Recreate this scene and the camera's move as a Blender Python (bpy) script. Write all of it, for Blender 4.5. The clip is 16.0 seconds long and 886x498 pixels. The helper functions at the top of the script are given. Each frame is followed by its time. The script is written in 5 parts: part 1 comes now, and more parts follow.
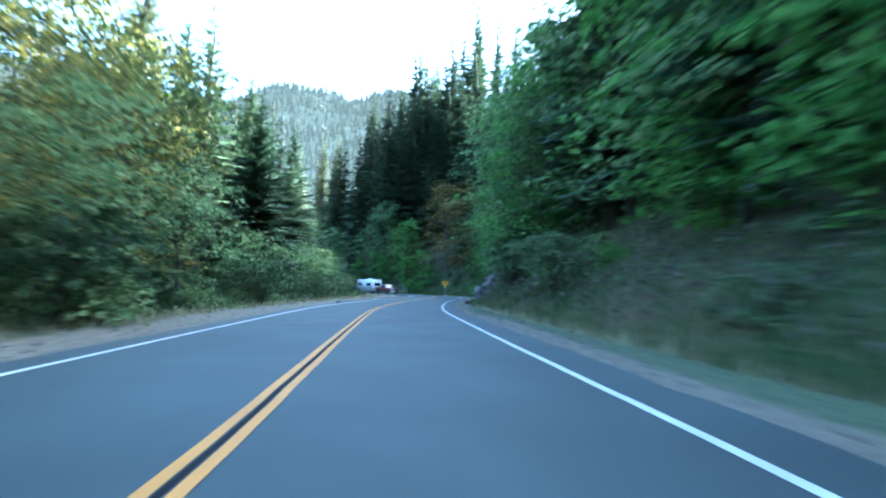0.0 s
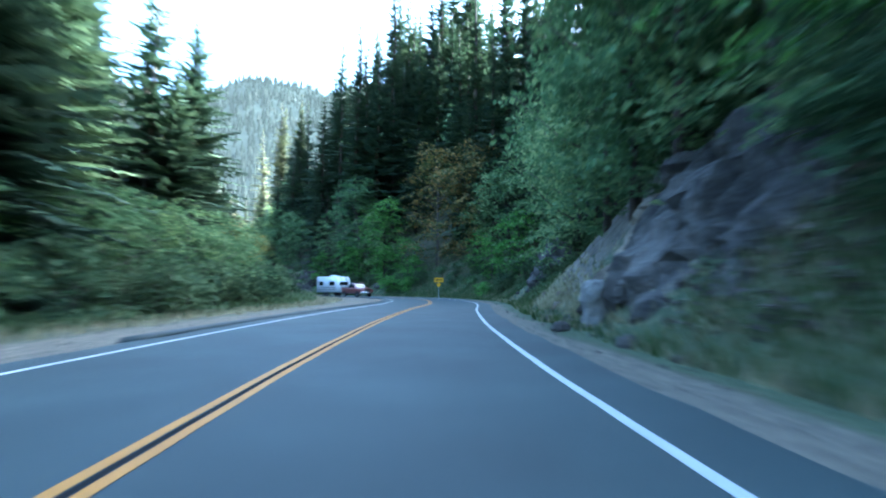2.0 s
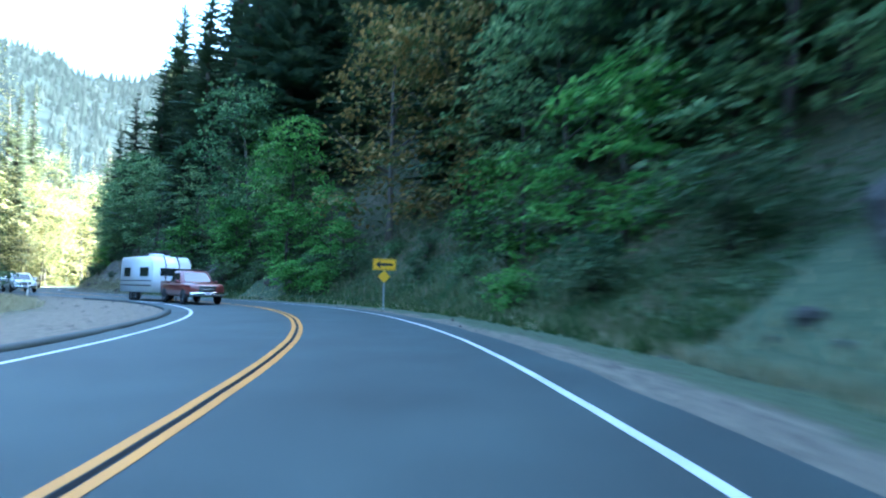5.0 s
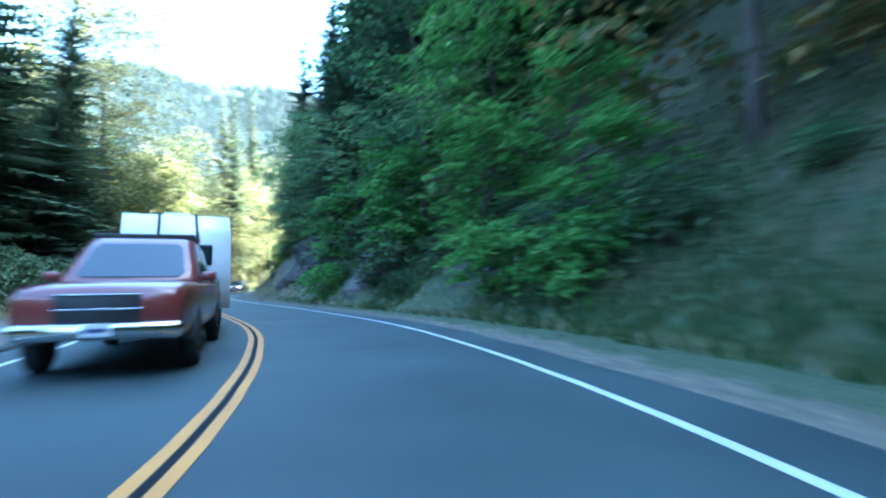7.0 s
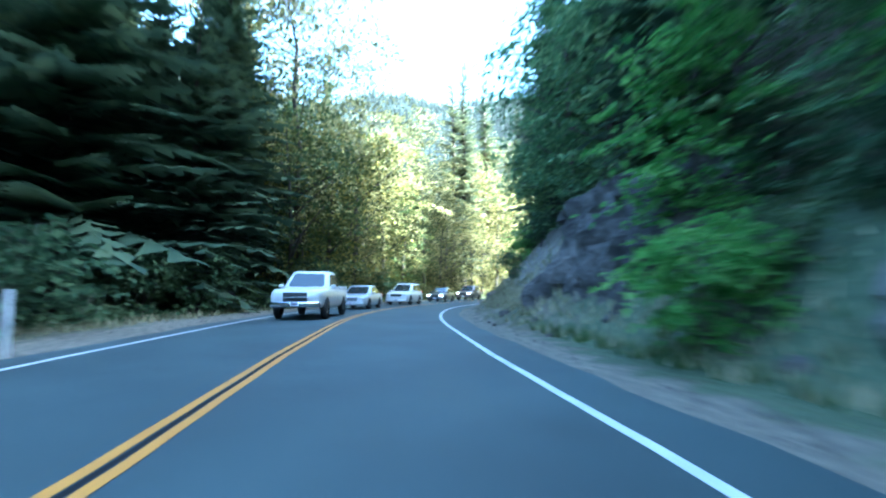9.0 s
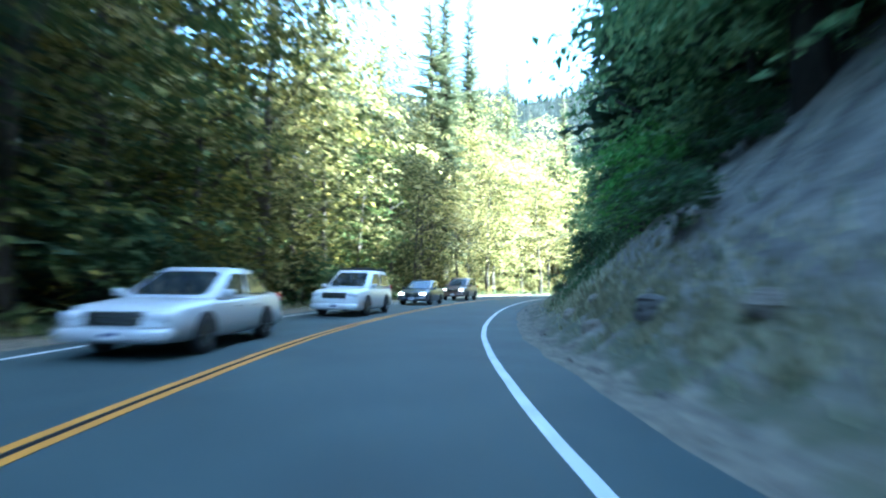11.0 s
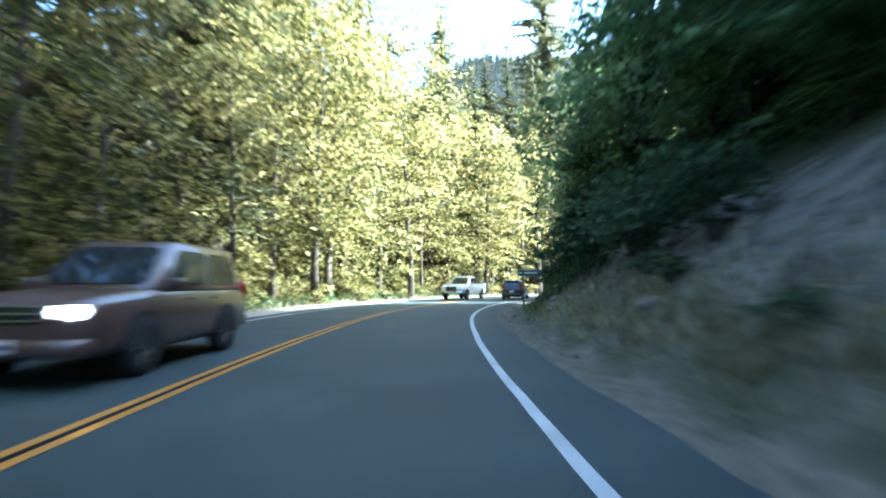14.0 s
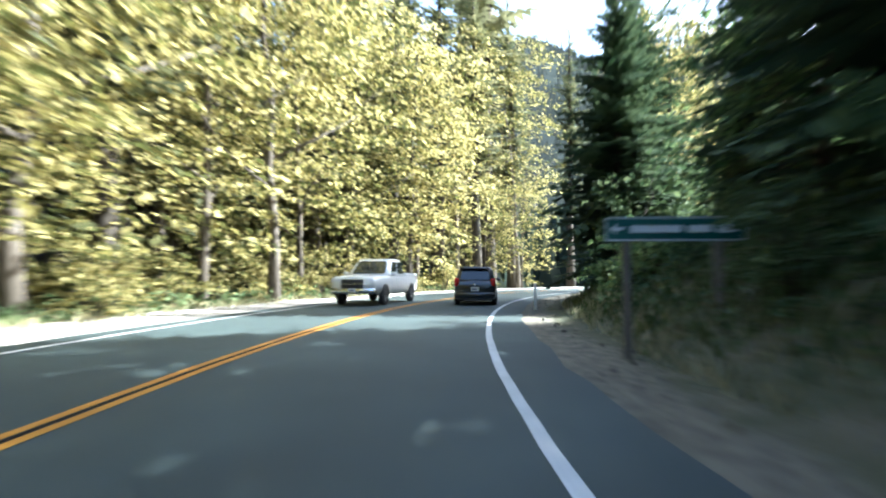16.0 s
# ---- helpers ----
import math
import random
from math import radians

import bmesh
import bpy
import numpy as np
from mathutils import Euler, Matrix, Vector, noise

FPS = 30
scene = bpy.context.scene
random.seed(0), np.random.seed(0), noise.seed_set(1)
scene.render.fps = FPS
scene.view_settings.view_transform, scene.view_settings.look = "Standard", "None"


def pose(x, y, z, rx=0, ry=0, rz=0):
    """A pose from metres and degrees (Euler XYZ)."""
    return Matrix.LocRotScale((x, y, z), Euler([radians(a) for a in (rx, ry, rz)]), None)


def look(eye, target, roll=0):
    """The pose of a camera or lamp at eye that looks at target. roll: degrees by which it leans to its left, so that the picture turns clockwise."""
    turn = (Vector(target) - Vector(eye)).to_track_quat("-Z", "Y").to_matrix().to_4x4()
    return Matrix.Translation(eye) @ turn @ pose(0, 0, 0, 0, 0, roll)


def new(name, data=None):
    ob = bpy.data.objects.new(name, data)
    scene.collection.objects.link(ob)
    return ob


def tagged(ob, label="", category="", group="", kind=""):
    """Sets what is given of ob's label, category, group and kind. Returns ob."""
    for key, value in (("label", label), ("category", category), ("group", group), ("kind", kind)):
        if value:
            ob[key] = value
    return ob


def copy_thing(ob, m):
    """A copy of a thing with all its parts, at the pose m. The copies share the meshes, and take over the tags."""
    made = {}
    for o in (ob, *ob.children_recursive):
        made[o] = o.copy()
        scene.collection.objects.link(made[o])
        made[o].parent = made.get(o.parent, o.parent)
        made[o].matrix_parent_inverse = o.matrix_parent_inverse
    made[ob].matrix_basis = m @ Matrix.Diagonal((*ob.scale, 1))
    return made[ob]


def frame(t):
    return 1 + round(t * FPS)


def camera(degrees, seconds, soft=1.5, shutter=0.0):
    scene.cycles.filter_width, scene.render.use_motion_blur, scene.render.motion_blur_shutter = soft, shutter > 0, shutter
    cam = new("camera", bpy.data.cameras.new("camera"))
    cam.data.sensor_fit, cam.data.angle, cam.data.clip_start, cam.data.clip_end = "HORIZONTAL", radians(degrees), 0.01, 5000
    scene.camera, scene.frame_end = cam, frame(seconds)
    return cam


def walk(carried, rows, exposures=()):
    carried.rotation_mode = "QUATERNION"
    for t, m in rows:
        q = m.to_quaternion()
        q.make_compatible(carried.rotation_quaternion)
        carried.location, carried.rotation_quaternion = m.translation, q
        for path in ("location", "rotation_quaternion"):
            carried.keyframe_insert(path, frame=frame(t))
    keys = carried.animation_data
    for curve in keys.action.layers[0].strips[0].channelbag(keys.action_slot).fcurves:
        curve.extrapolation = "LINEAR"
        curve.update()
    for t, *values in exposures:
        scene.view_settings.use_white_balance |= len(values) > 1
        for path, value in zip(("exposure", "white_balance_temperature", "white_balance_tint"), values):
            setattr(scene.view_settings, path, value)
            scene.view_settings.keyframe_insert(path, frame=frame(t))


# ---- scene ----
LENS = 80.0
CAM_Z = 1.12
PATH = [
    (0.0, -0.13, 0.00, -2.59, 4.37, 1.04),
    (0.5, -0.37, 7.23, -0.79, 4.32, 1.44),
    (1.0, -0.66, 14.44, -1.28, 4.37, 1.50),
    (1.5, -0.76, 21.61, -3.09, 4.35, 0.73),
    (2.0, -0.56, 28.75, -4.85, 4.36, 0.38),
    (2.5, -0.13, 35.82, -6.91, 4.74, 0.20),
    (3.0, 0.56, 42.86, -8.50, 4.42, 0.52),
    (3.5, 1.20, 49.89, -10.28, 4.19, 0.55),
    (4.0, 2.14, 56.87, -11.03, 4.23, 0.59),
    (4.5, 3.02, 63.81, -10.55, 4.25, 0.70),
    (5.0, 3.78, 70.69, -8.47, 4.33, 1.09),
    (5.5, 4.02, 77.51, -4.36, 3.62, -0.19),
    (6.0, 3.61, 84.14, 1.16, 3.45, -0.90),
    (6.5, 2.58, 90.46, 7.80, 3.62, -0.83),
    (7.0, 0.89, 96.41, 14.78, 3.70, -0.59),
    (7.5, -1.47, 101.94, 22.55, 3.82, -0.60),
    (8.0, -4.43, 107.01, 30.25, 3.73, -1.13),
    (8.5, -8.04, 111.48, 35.87, 4.24, -0.26),
    (9.0, -11.79, 115.72, 39.72, 4.53, 0.34),
    (9.5, -15.72, 119.83, 41.10, 4.08, 0.27),
    (10.0, -19.66, 123.92, 40.68, 3.74, 0.27),
    (10.5, -23.52, 128.06, 38.85, 3.25, 0.21),
    (11.0, -27.16, 132.42, 35.73, 4.00, 0.55),
    (11.5, -30.69, 136.85, 32.14, 3.98, -0.04),
    (12.0, -33.78, 141.50, 28.55, 3.50, -0.30),
    (12.5, -36.58, 146.34, 25.50, 3.28, -0.48),
    (13.0, -39.17, 151.37, 22.61, 3.58, 0.20),
    (13.5, -41.55, 156.56, 20.54, 3.43, 0.49),
    (14.0, -43.88, 161.75, 18.61, 3.96, 0.01),
    (14.5, -45.90, 166.95, 16.35, 4.19, 0.51),
    (15.0, -47.65, 172.16, 13.95, 3.87, 0.76),
    (15.5, -49.14, 177.31, 11.22, 3.49, 0.74),
    (16.0, -50.32, 182.39, 8.41, 3.06, 0.14),
]
ROAD = [(-1.5, -14.4), (-1.4, -0.0), (-2.0, 14.4), (-2.4, 28.8), (-1.6, 43.1), (0.0, 57.2), (2.0, 70.8), (2.2, 84.0), (-0.3, 96.0), (-5.7, 106.1), (-13.1, 114.5), (-21.2, 122.4), (-29.2, 130.8), (-36.1, 140.1), (-41.6, 150.2), (-46.3, 160.7), (-50.2, 171.3), (-53.1, 181.8), (-54.6, 192.4), (-54.7, 203.2), (-53.3, 213.7)]
ROAD_ON = [(-50.2, 224.5), (-45.0, 235.0), (-38.0, 245.0), (-29.0, 254.0), (-18.0, 262.0), (-5.0, 268.0)]
PALE_BANKS = [(48, 58, 4.5), (138, 160, 6.5), (163, 196, 4.0)]

cam = camera(LENS, 16.0, soft=2.0, shutter=0.9)
walk(cam, [(t, pose(x, y, CAM_Z, 90 + pitch, 0, yaw) @ pose(0, 0, 0, 0, 0, roll)) for t, x, y, yaw, pitch, roll in PATH],
     exposures=[(0.0, 4.2, 4620, -6), (3.0, 4.25, 4720, -3), (5.5, 4.45, 4560, -6), (9.0, 4.5, 4480, -8), (11.0, 4.23, 4480, -9), (12.5, 3.7, 4580, -6), (14.0, 3.5, 4850, -3), (14.5, 3.4, 5100, 0), (15.0, 3.3, 5180, 2), (16.0, 3.05, 5250, 3)])

# ---- sky and sun ----
SUN_TO = Vector((0.92, 0.38, 0)).normalized()
SUN_ELEVATION = radians(36)
world = bpy.data.worlds.new("sky")
scene.world = world
world.use_nodes = True
wn = world.node_tree.nodes
sky = wn.new("ShaderNodeTexSky")
sky.sky_type = "NISHITA"
sky.sun_disc = False
sky.sun_elevation = SUN_ELEVATION
sky.sun_rotation = math.atan2(SUN_TO.x, SUN_TO.y)
sky.air_density, sky.dust_density, sky.ozone_density = 1.0, 5.0, 1.0
wn["Background"].inputs["Strength"].default_value = 0.10
world.node_tree.links.new(sky.outputs[0], wn["Background"].inputs[0])
sun_data = bpy.data.lights.new("sun", "SUN")
sun_data.energy, sun_data.angle, sun_data.color = 5.0, radians(0.53), (1.0, 0.93, 0.80)
sun = new("sun", sun_data)
sun_way = Vector((SUN_TO.x * math.cos(SUN_ELEVATION), SUN_TO.y * math.cos(SUN_ELEVATION), math.sin(SUN_ELEVATION)))
sun.matrix_world = look(sun_way * 300, (0, 0, 0))


# ---- materials ----
def material(name, colours, rough=0.8, scale=8.0, detail=6.0, bump=0.0, bump_scale=None, metal=0.0, island=0.0,
             translucent=0.0, broad=None, per_object=0.0, spec=0.5, stretch=None, emit=0.0):
    """A surface of two or more colours mixed by noise at two sizes, with grain in relief."""
    m = bpy.data.materials.new(name)
    m.use_nodes = True
    nt = m.node_tree
    n, link = nt.nodes, nt.links.new
    b = n["Principled BSDF"]
    b.inputs["Roughness"].default_value = rough
    b.inputs["Metallic"].default_value = metal
    b.inputs["Specular IOR Level"].default_value = spec
    co = n.new("ShaderNodeTexCoord").outputs["Object"]
    if island == 0.0 and per_object == 0.0:
        co = n.new("ShaderNodeNewGeometry").outputs["Position"]
    if stretch:
        mp = n.new("ShaderNodeMapping")
        mp.inputs["Scale"].default_value = stretch
        link(co, mp.inputs["Vector"])
        co = mp.outputs[0]
    fine = n.new("ShaderNodeTexNoise")
    fine.inputs["Scale"].default_value, fine.inputs["Detail"].default_value = scale, detail
    link(co, fine.inputs["Vector"])
    ramp = n.new("ShaderNodeValToRGB")
    ramp.color_ramp.elements[0].position, ramp.color_ramp.elements[-1].position = 0.32, 0.68
    for i, c in enumerate(colours):
        pos = 0.32 + 0.36 * i / max(1, len(colours) - 1)
        if i == 0:
            e = ramp.color_ramp.elements[0]
        elif i == len(colours) - 1:
            e = ramp.color_ramp.elements[len(ramp.color_ramp.elements) - 1]
        else:
            e = ramp.color_ramp.elements.new(pos)
        e.color = (*c, 1)
    big = n.new("ShaderNodeTexNoise")
    big.inputs["Scale"].default_value, big.inputs["Detail"].default_value = broad or scale / 12, 3
    link(co, big.inputs["Vector"])
    mix = n.new("ShaderNodeMath")
    mix.operation = "MULTIPLY_ADD"
    link(big.outputs[0], mix.inputs[0])
    mix.inputs[1].default_value = 0.7
    sub = n.new("ShaderNodeMath")
    sub.operation = "MULTIPLY_ADD"
    link(fine.outputs[0], sub.inputs[0])
    sub.inputs[1].default_value, sub.inputs[2].default_value = 0.6, -0.15
    link(sub.outputs[0], mix.inputs[2])
    value = mix.outputs[0]
    if island or per_object:
        src = n.new("ShaderNodeNewGeometry").outputs["Random Per Island"] if island else None
        add = n.new("ShaderNodeMath")
        add.operation = "MULTIPLY_ADD"
        if island:
            link(src, add.inputs[0])
            add.inputs[1].default_value = island
            add.inputs[2].default_value = -island / 2
        else:
            add.inputs[0].default_value = 0.0
            add.inputs[2].default_value = 0.0
        s2 = n.new("ShaderNodeMath")
        link(add.outputs[0], s2.inputs[0])
        link(value, s2.inputs[1])
        value = s2.outputs[0]
        if per_object:
            ob = n.new("ShaderNodeObjectInfo")
            a3 = n.new("ShaderNodeMath")
            a3.operation = "MULTIPLY_ADD"
            link(ob.outputs["Random"], a3.inputs[0])
            a3.inputs[1].default_value = per_object
            a3.inputs[2].default_value = -per_object / 2
            s3 = n.new("ShaderNodeMath")
            link(a3.outputs[0], s3.inputs[0])
            link(value, s3.inputs[1])
            value = s3.outputs[0]
    link(value, ramp.inputs[0])
    link(ramp.outputs[0], b.inputs["Base Color"])
    if bump:
        bn = n.new("ShaderNodeTexNoise")
        bn.inputs["Scale"].default_value, bn.inputs["Detail"].default_value = bump_scale or scale * 3, 5
        link(co, bn.inputs["Vector"])
        bp = n.new("ShaderNodeBump")
        bp.inputs["Strength"].default_value, bp.inputs["Distance"].default_value = 0.7, bump
        link(bn.outputs[0], bp.inputs["Height"])
        link(bp.outputs[0], b.inputs["Normal"])
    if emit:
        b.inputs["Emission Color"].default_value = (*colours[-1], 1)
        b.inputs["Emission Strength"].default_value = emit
    if translucent:
        tr = n.new("ShaderNodeBsdfTranslucent")
        link(ramp.outputs[0], tr.inputs["Color"])
        mx = n.new("ShaderNodeMixShader")
        mx.inputs[0].default_value = translucent
        link(b.outputs[0], mx.inputs[1])
        link(tr.outputs[0], mx.inputs[2])
        link(mx.outputs[0], n["Material Output"].inputs[0])
    return m


ASPHALT = material("asphalt", [(0.0165, 0.026, 0.0262), (0.026, 0.0405, 0.0405), (0.040, 0.058, 0.057)], rough=0.72, scale=40, bump=0.004, bump_scale=160, broad=0.45)
GRAVEL = material("gravel", [(0.12, 0.11, 0.10), (0.25, 0.23, 0.20), (0.36, 0.33, 0.28)], rough=0.95, scale=14, bump=0.02, bump_scale=40, broad=0.6)
WHITE_LINE = material("white_road_paint", [(0.38, 0.39, 0.39), (0.60, 0.60, 0.59)], rough=0.6, scale=30, broad=2)
YELLOW_LINE = material("yellow_road_paint", [(0.36, 0.15, 0.012), (0.52, 0.24, 0.02)], rough=0.6, scale=30, broad=2)
TAR = material("road_tar", [(0.010, 0.011, 0.012), (0.018, 0.018, 0.019)], rough=0.9, scale=20, spec=0.1)
SOIL = material("hillside_soil", [(0.035, 0.045, 0.02), (0.07, 0.07, 0.035), (0.13, 0.11, 0.075)], rough=0.95, scale=1.6, bump=0.12, bump_scale=5, broad=0.12)


def add_layers(m, layers):
    """Lays further colours over a ground material where the mesh's own attributes say so, with ragged edges."""
    nt = m.node_tree
    n, link = nt.nodes, nt.links.new
    b = n["Principled BSDF"]
    below = b.inputs["Base Color"].links[0].from_socket
    pos = n.new("ShaderNodeNewGeometry").outputs["Position"]
    for name, colours, scale in layers:
        at_ = n.new("ShaderNodeAttribute")
        at_.attribute_name = name
        tex = n.new("ShaderNodeTexNoise")
        tex.inputs["Scale"].default_value, tex.inputs["Detail"].default_value = scale, 8
        link(pos, tex.inputs["Vector"])
        ramp = n.new("ShaderNodeValToRGB")
        ramp.color_ramp.elements[0].color, ramp.color_ramp.elements[1].color = (*colours[0], 1), (*colours[1], 1)
        ramp.color_ramp.elements[0].position, ramp.color_ramp.elements[1].position = 0.3, 0.7
        link(tex.outputs[0], ramp.inputs[0])
        rag = n.new("ShaderNodeTexNoise")
        rag.inputs["Scale"].default_value, rag.inputs["Detail"].default_value = 1.7, 6
        link(pos, rag.inputs["Vector"])
        edge = n.new("ShaderNodeMath")
        edge.operation = "ADD"
        link(at_.outputs["Fac"], edge.inputs[0])
        link(rag.outputs[0], edge.inputs[1])
        cutoff = n.new("ShaderNodeMapRange")
        cutoff.inputs[1].default_value, cutoff.inputs[2].default_value = 0.88, 1.12
        link(edge.outputs[0], cutoff.inputs[0])
        mix = n.new("ShaderNodeMix")
        mix.data_type = "RGBA"
        link(cutoff.outputs[0], mix.inputs[0])
        link(below, mix.inputs[6])
        link(ramp.outputs[0], mix.inputs[7])
        below = mix.outputs[2]
    link(below, b.inputs["Base Color"])


add_layers(SOIL, [("verge", ((0.06, 0.054, 0.04), (0.19, 0.165, 0.12)), 5.0), ("turf", ((0.034, 0.05, 0.022), (0.08, 0.10, 0.046)), 6.0), ("bare", ((0.062, 0.055, 0.044), (0.21, 0.185, 0.145)), 1.5),
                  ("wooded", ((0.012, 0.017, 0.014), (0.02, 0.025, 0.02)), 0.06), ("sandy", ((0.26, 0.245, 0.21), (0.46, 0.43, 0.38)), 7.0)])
ROCK = material("grey_rock", [(0.022, 0.02, 0.017), (0.058, 0.052, 0.045), (0.125, 0.113, 0.098)], rough=0.9, scale=2.2, bump=0.22, bump_scale=3.2, broad=0.35)
PALE_ROCK = material("pale_dusty_rock", [(0.085, 0.07, 0.05), (0.18, 0.15, 0.112), (0.29, 0.245, 0.185)], rough=0.95, scale=1.1, bump=0.15, bump_scale=4, broad=0.2, stretch=(1, 1, 1.8))
BARK = material("bark", [(0.030, 0.024, 0.018), (0.072, 0.057, 0.042), (0.120, 0.102, 0.084)], rough=0.95, scale=6, bump=0.03, bump_scale=18, per_object=0.3, stretch=(1, 1, 0.25))
DRY_BRUSH = material("dry_brush", [(0.06, 0.05, 0.045), (0.13, 0.11, 0.10), (0.22, 0.19, 0.16)], rough=0.9, scale=0.6, island=0.4, translucent=0.15, spec=0.1)
NEEDLES = material("fir_needles", [(0.044, 0.070, 0.042), (0.075, 0.107, 0.060), (0.104, 0.136, 0.070)], rough=0.75, scale=0.5, island=0.35, per_object=0.25, translucent=0.18, spec=0.12)
# Lighter copy of the fir needles, with sunlight put into the colour.
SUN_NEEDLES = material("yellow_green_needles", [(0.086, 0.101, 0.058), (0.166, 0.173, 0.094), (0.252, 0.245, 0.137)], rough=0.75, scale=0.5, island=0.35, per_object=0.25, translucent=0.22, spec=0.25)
MAPLE = material("green_leaves", [(0.090, 0.151, 0.062), (0.168, 0.249, 0.099), (0.291, 0.358, 0.146)], rough=0.75, scale=0.35, island=0.4, per_object=0.3, translucent=0.42, spec=0.18)
# Olive leaf turning yellow; its gold end also carries patchy sunlight.
MAPLE_OLIVE = material("olive_leaves", [(0.06, 0.085, 0.026), (0.15, 0.15, 0.04), (0.36, 0.29, 0.07)], rough=0.7, scale=0.3, island=0.45, per_object=0.35, translucent=0.35, spec=0.15)
MAPLE_GOLD = material("golden_leaves", [(0.09, 0.12, 0.035), (0.20, 0.16, 0.05), (0.34, 0.22, 0.07)], rough=0.6, scale=0.35, island=0.5, translucent=0.35, spec=0.3)
# Yellow-green leaf tone, paled further to carry the sunlight on these trees.
SUNLIT_LIME = material("lime_leaves", [(0.07, 0.075, 0.022), (0.23, 0.20, 0.062), (0.47, 0.41, 0.18)], rough=0.7, scale=0.35, island=0.65, per_object=0.25, translucent=0.52, spec=0.3)
BRIGHT_LEAF = material("bright_green_leaves", [(0.092, 0.196, 0.040), (0.161, 0.299, 0.063), (0.253, 0.402, 0.103)], rough=0.75, scale=0.5, island=0.4, translucent=0.48, spec=0.18)
BUSH_LEAF = material("shrub_leaves", [(0.050, 0.085, 0.037), (0.094, 0.136, 0.061), (0.149, 0.189, 0.088)], rough=0.8, scale=0.6, island=0.4, per_object=0.3, translucent=0.3, spec=0.15)
DRY_GRASS = material("dry_grass", [(0.18, 0.165, 0.09), (0.34, 0.31, 0.18), (0.48, 0.44, 0.28)], rough=0.9, scale=0.6, island=0.4, translucent=0.2, spec=0.2)
GREEN_GRASS = material("green_grass", [(0.03, 0.06, 0.015), (0.06, 0.10, 0.025), (0.12, 0.15, 0.05)], rough=0.85, scale=0.6, island=0.4, translucent=0.25, spec=0.2)
BANK_GRASS = material("bank_grass", [(0.068, 0.115, 0.041), (0.135, 0.155, 0.068), (0.257, 0.209, 0.135)], rough=0.9, scale=0.5, island=0.3, broad=0.25, translucent=0.25, spec=0.15)
FOREST = material("far_forest", [(0.036, 0.05, 0.042), (0.045, 0.058, 0.046), (0.055, 0.066, 0.05)], rough=0.95, scale=0.05, island=0.4, spec=0.0, translucent=0.45)
# Haze on the far mountains is put in as faint emission of their surfaces.
HAZE_GLOW_FOREST = material("hazy_mountain_forest", [(0.008, 0.011, 0.009), (0.012, 0.015, 0.012), (0.023, 0.025, 0.0215)], rough=0.95, scale=0.05, island=0.5, spec=0.0, translucent=0.2, emit=0.95)
HAZE_GLOW_SLOPE = material("hazy_mountain_slope", [(0.008, 0.010, 0.009), (0.011, 0.014, 0.012), (0.0195, 0.0215, 0.019)], rough=0.95, scale=0.09, broad=0.012, spec=0.0, emit=1.25)
GALVANISED = material("galvanised_steel", [(0.35, 0.36, 0.37), (0.5, 0.5, 0.5)], rough=0.5, scale=12, metal=0.7)
SIGN_YELLOW = material("sign_yellow", [(0.75, 0.40, 0.01), (0.85, 0.48, 0.015)], rough=0.45, scale=6)
SIGN_BLACK = material("sign_black", [(0.012, 0.012, 0.014), (0.02, 0.02, 0.022)], rough=0.5, scale=6)
SIGN_GREEN = material("sign_green", [(0.006, 0.075, 0.06), (0.01, 0.10, 0.08)], rough=0.45, scale=6)
SIGN_WHITE = material("sign_white", [(0.70, 0.71, 0.71), (0.80, 0.80, 0.80)], rough=0.45, scale=6)
WOOD_POST = material("weathered_wood", [(0.12, 0.10, 0.08), (0.24, 0.21, 0.18)], rough=0.9, scale=10, bump=0.004, stretch=(1, 1, 0.15))
POST_WHITE = material("white_plastic", [(0.55, 0.56, 0.55), (0.74, 0.74, 0.72)], rough=0.6, scale=10)


def paint(name, c, rough=0.28):
    m = material(name, [tuple(x * 0.92 for x in c), c], rough=rough, scale=3, spec=0.6)
    m.node_tree.nodes["Principled BSDF"].inputs["Coat Weight"].default_value = 0.6
    return m


BLACK_PAINT = paint("black_car_paint", (0.008, 0.010, 0.016))
WHITE_PAINT = paint("white_car_paint", (0.72, 0.73, 0.73))
SILVER_PAINT = paint("silver_car_paint", (0.48, 0.49, 0.50))
RED_PAINT = paint("dark_red_car_paint", (0.16, 0.035, 0.03))
BLUE_PAINT = paint("dark_blue_car_paint", (0.02, 0.03, 0.05))
BROWN_PAINT = paint("brown_car_paint", (0.10, 0.06, 0.05))
BOULDER = material("pale_boulder", [(0.15, 0.145, 0.13), (0.25, 0.24, 0.22), (0.36, 0.345, 0.32)], rough=0.9, scale=2.5, bump=0.05, bump_scale=9, broad=0.6)
CAR_GLASS = material("dark_car_glass", [(0.012, 0.016, 0.02), (0.02, 0.025, 0.03)], rough=0.06, scale=2, spec=0.8)
RUBBER = material("tyre_rubber", [(0.012, 0.012, 0.012), (0.03, 0.03, 0.03)], rough=0.9, scale=20)
ALLOY = material("wheel_alloy", [(0.35, 0.36, 0.37), (0.55, 0.55, 0.56)], rough=0.35, scale=10, metal=0.8)
CHROME = material("chrome", [(0.6, 0.6, 0.62), (0.75, 0.75, 0.76)], rough=0.15, scale=5, metal=1.0)
BLACK_TRIM = material("black_plastic", [(0.012, 0.012, 0.013), (0.03, 0.03, 0.03)], rough=0.6, scale=15)
RED_LAMP = material("red_lamp", [(0.35, 0.01, 0.01), (0.5, 0.02, 0.015)], rough=0.2, scale=6)
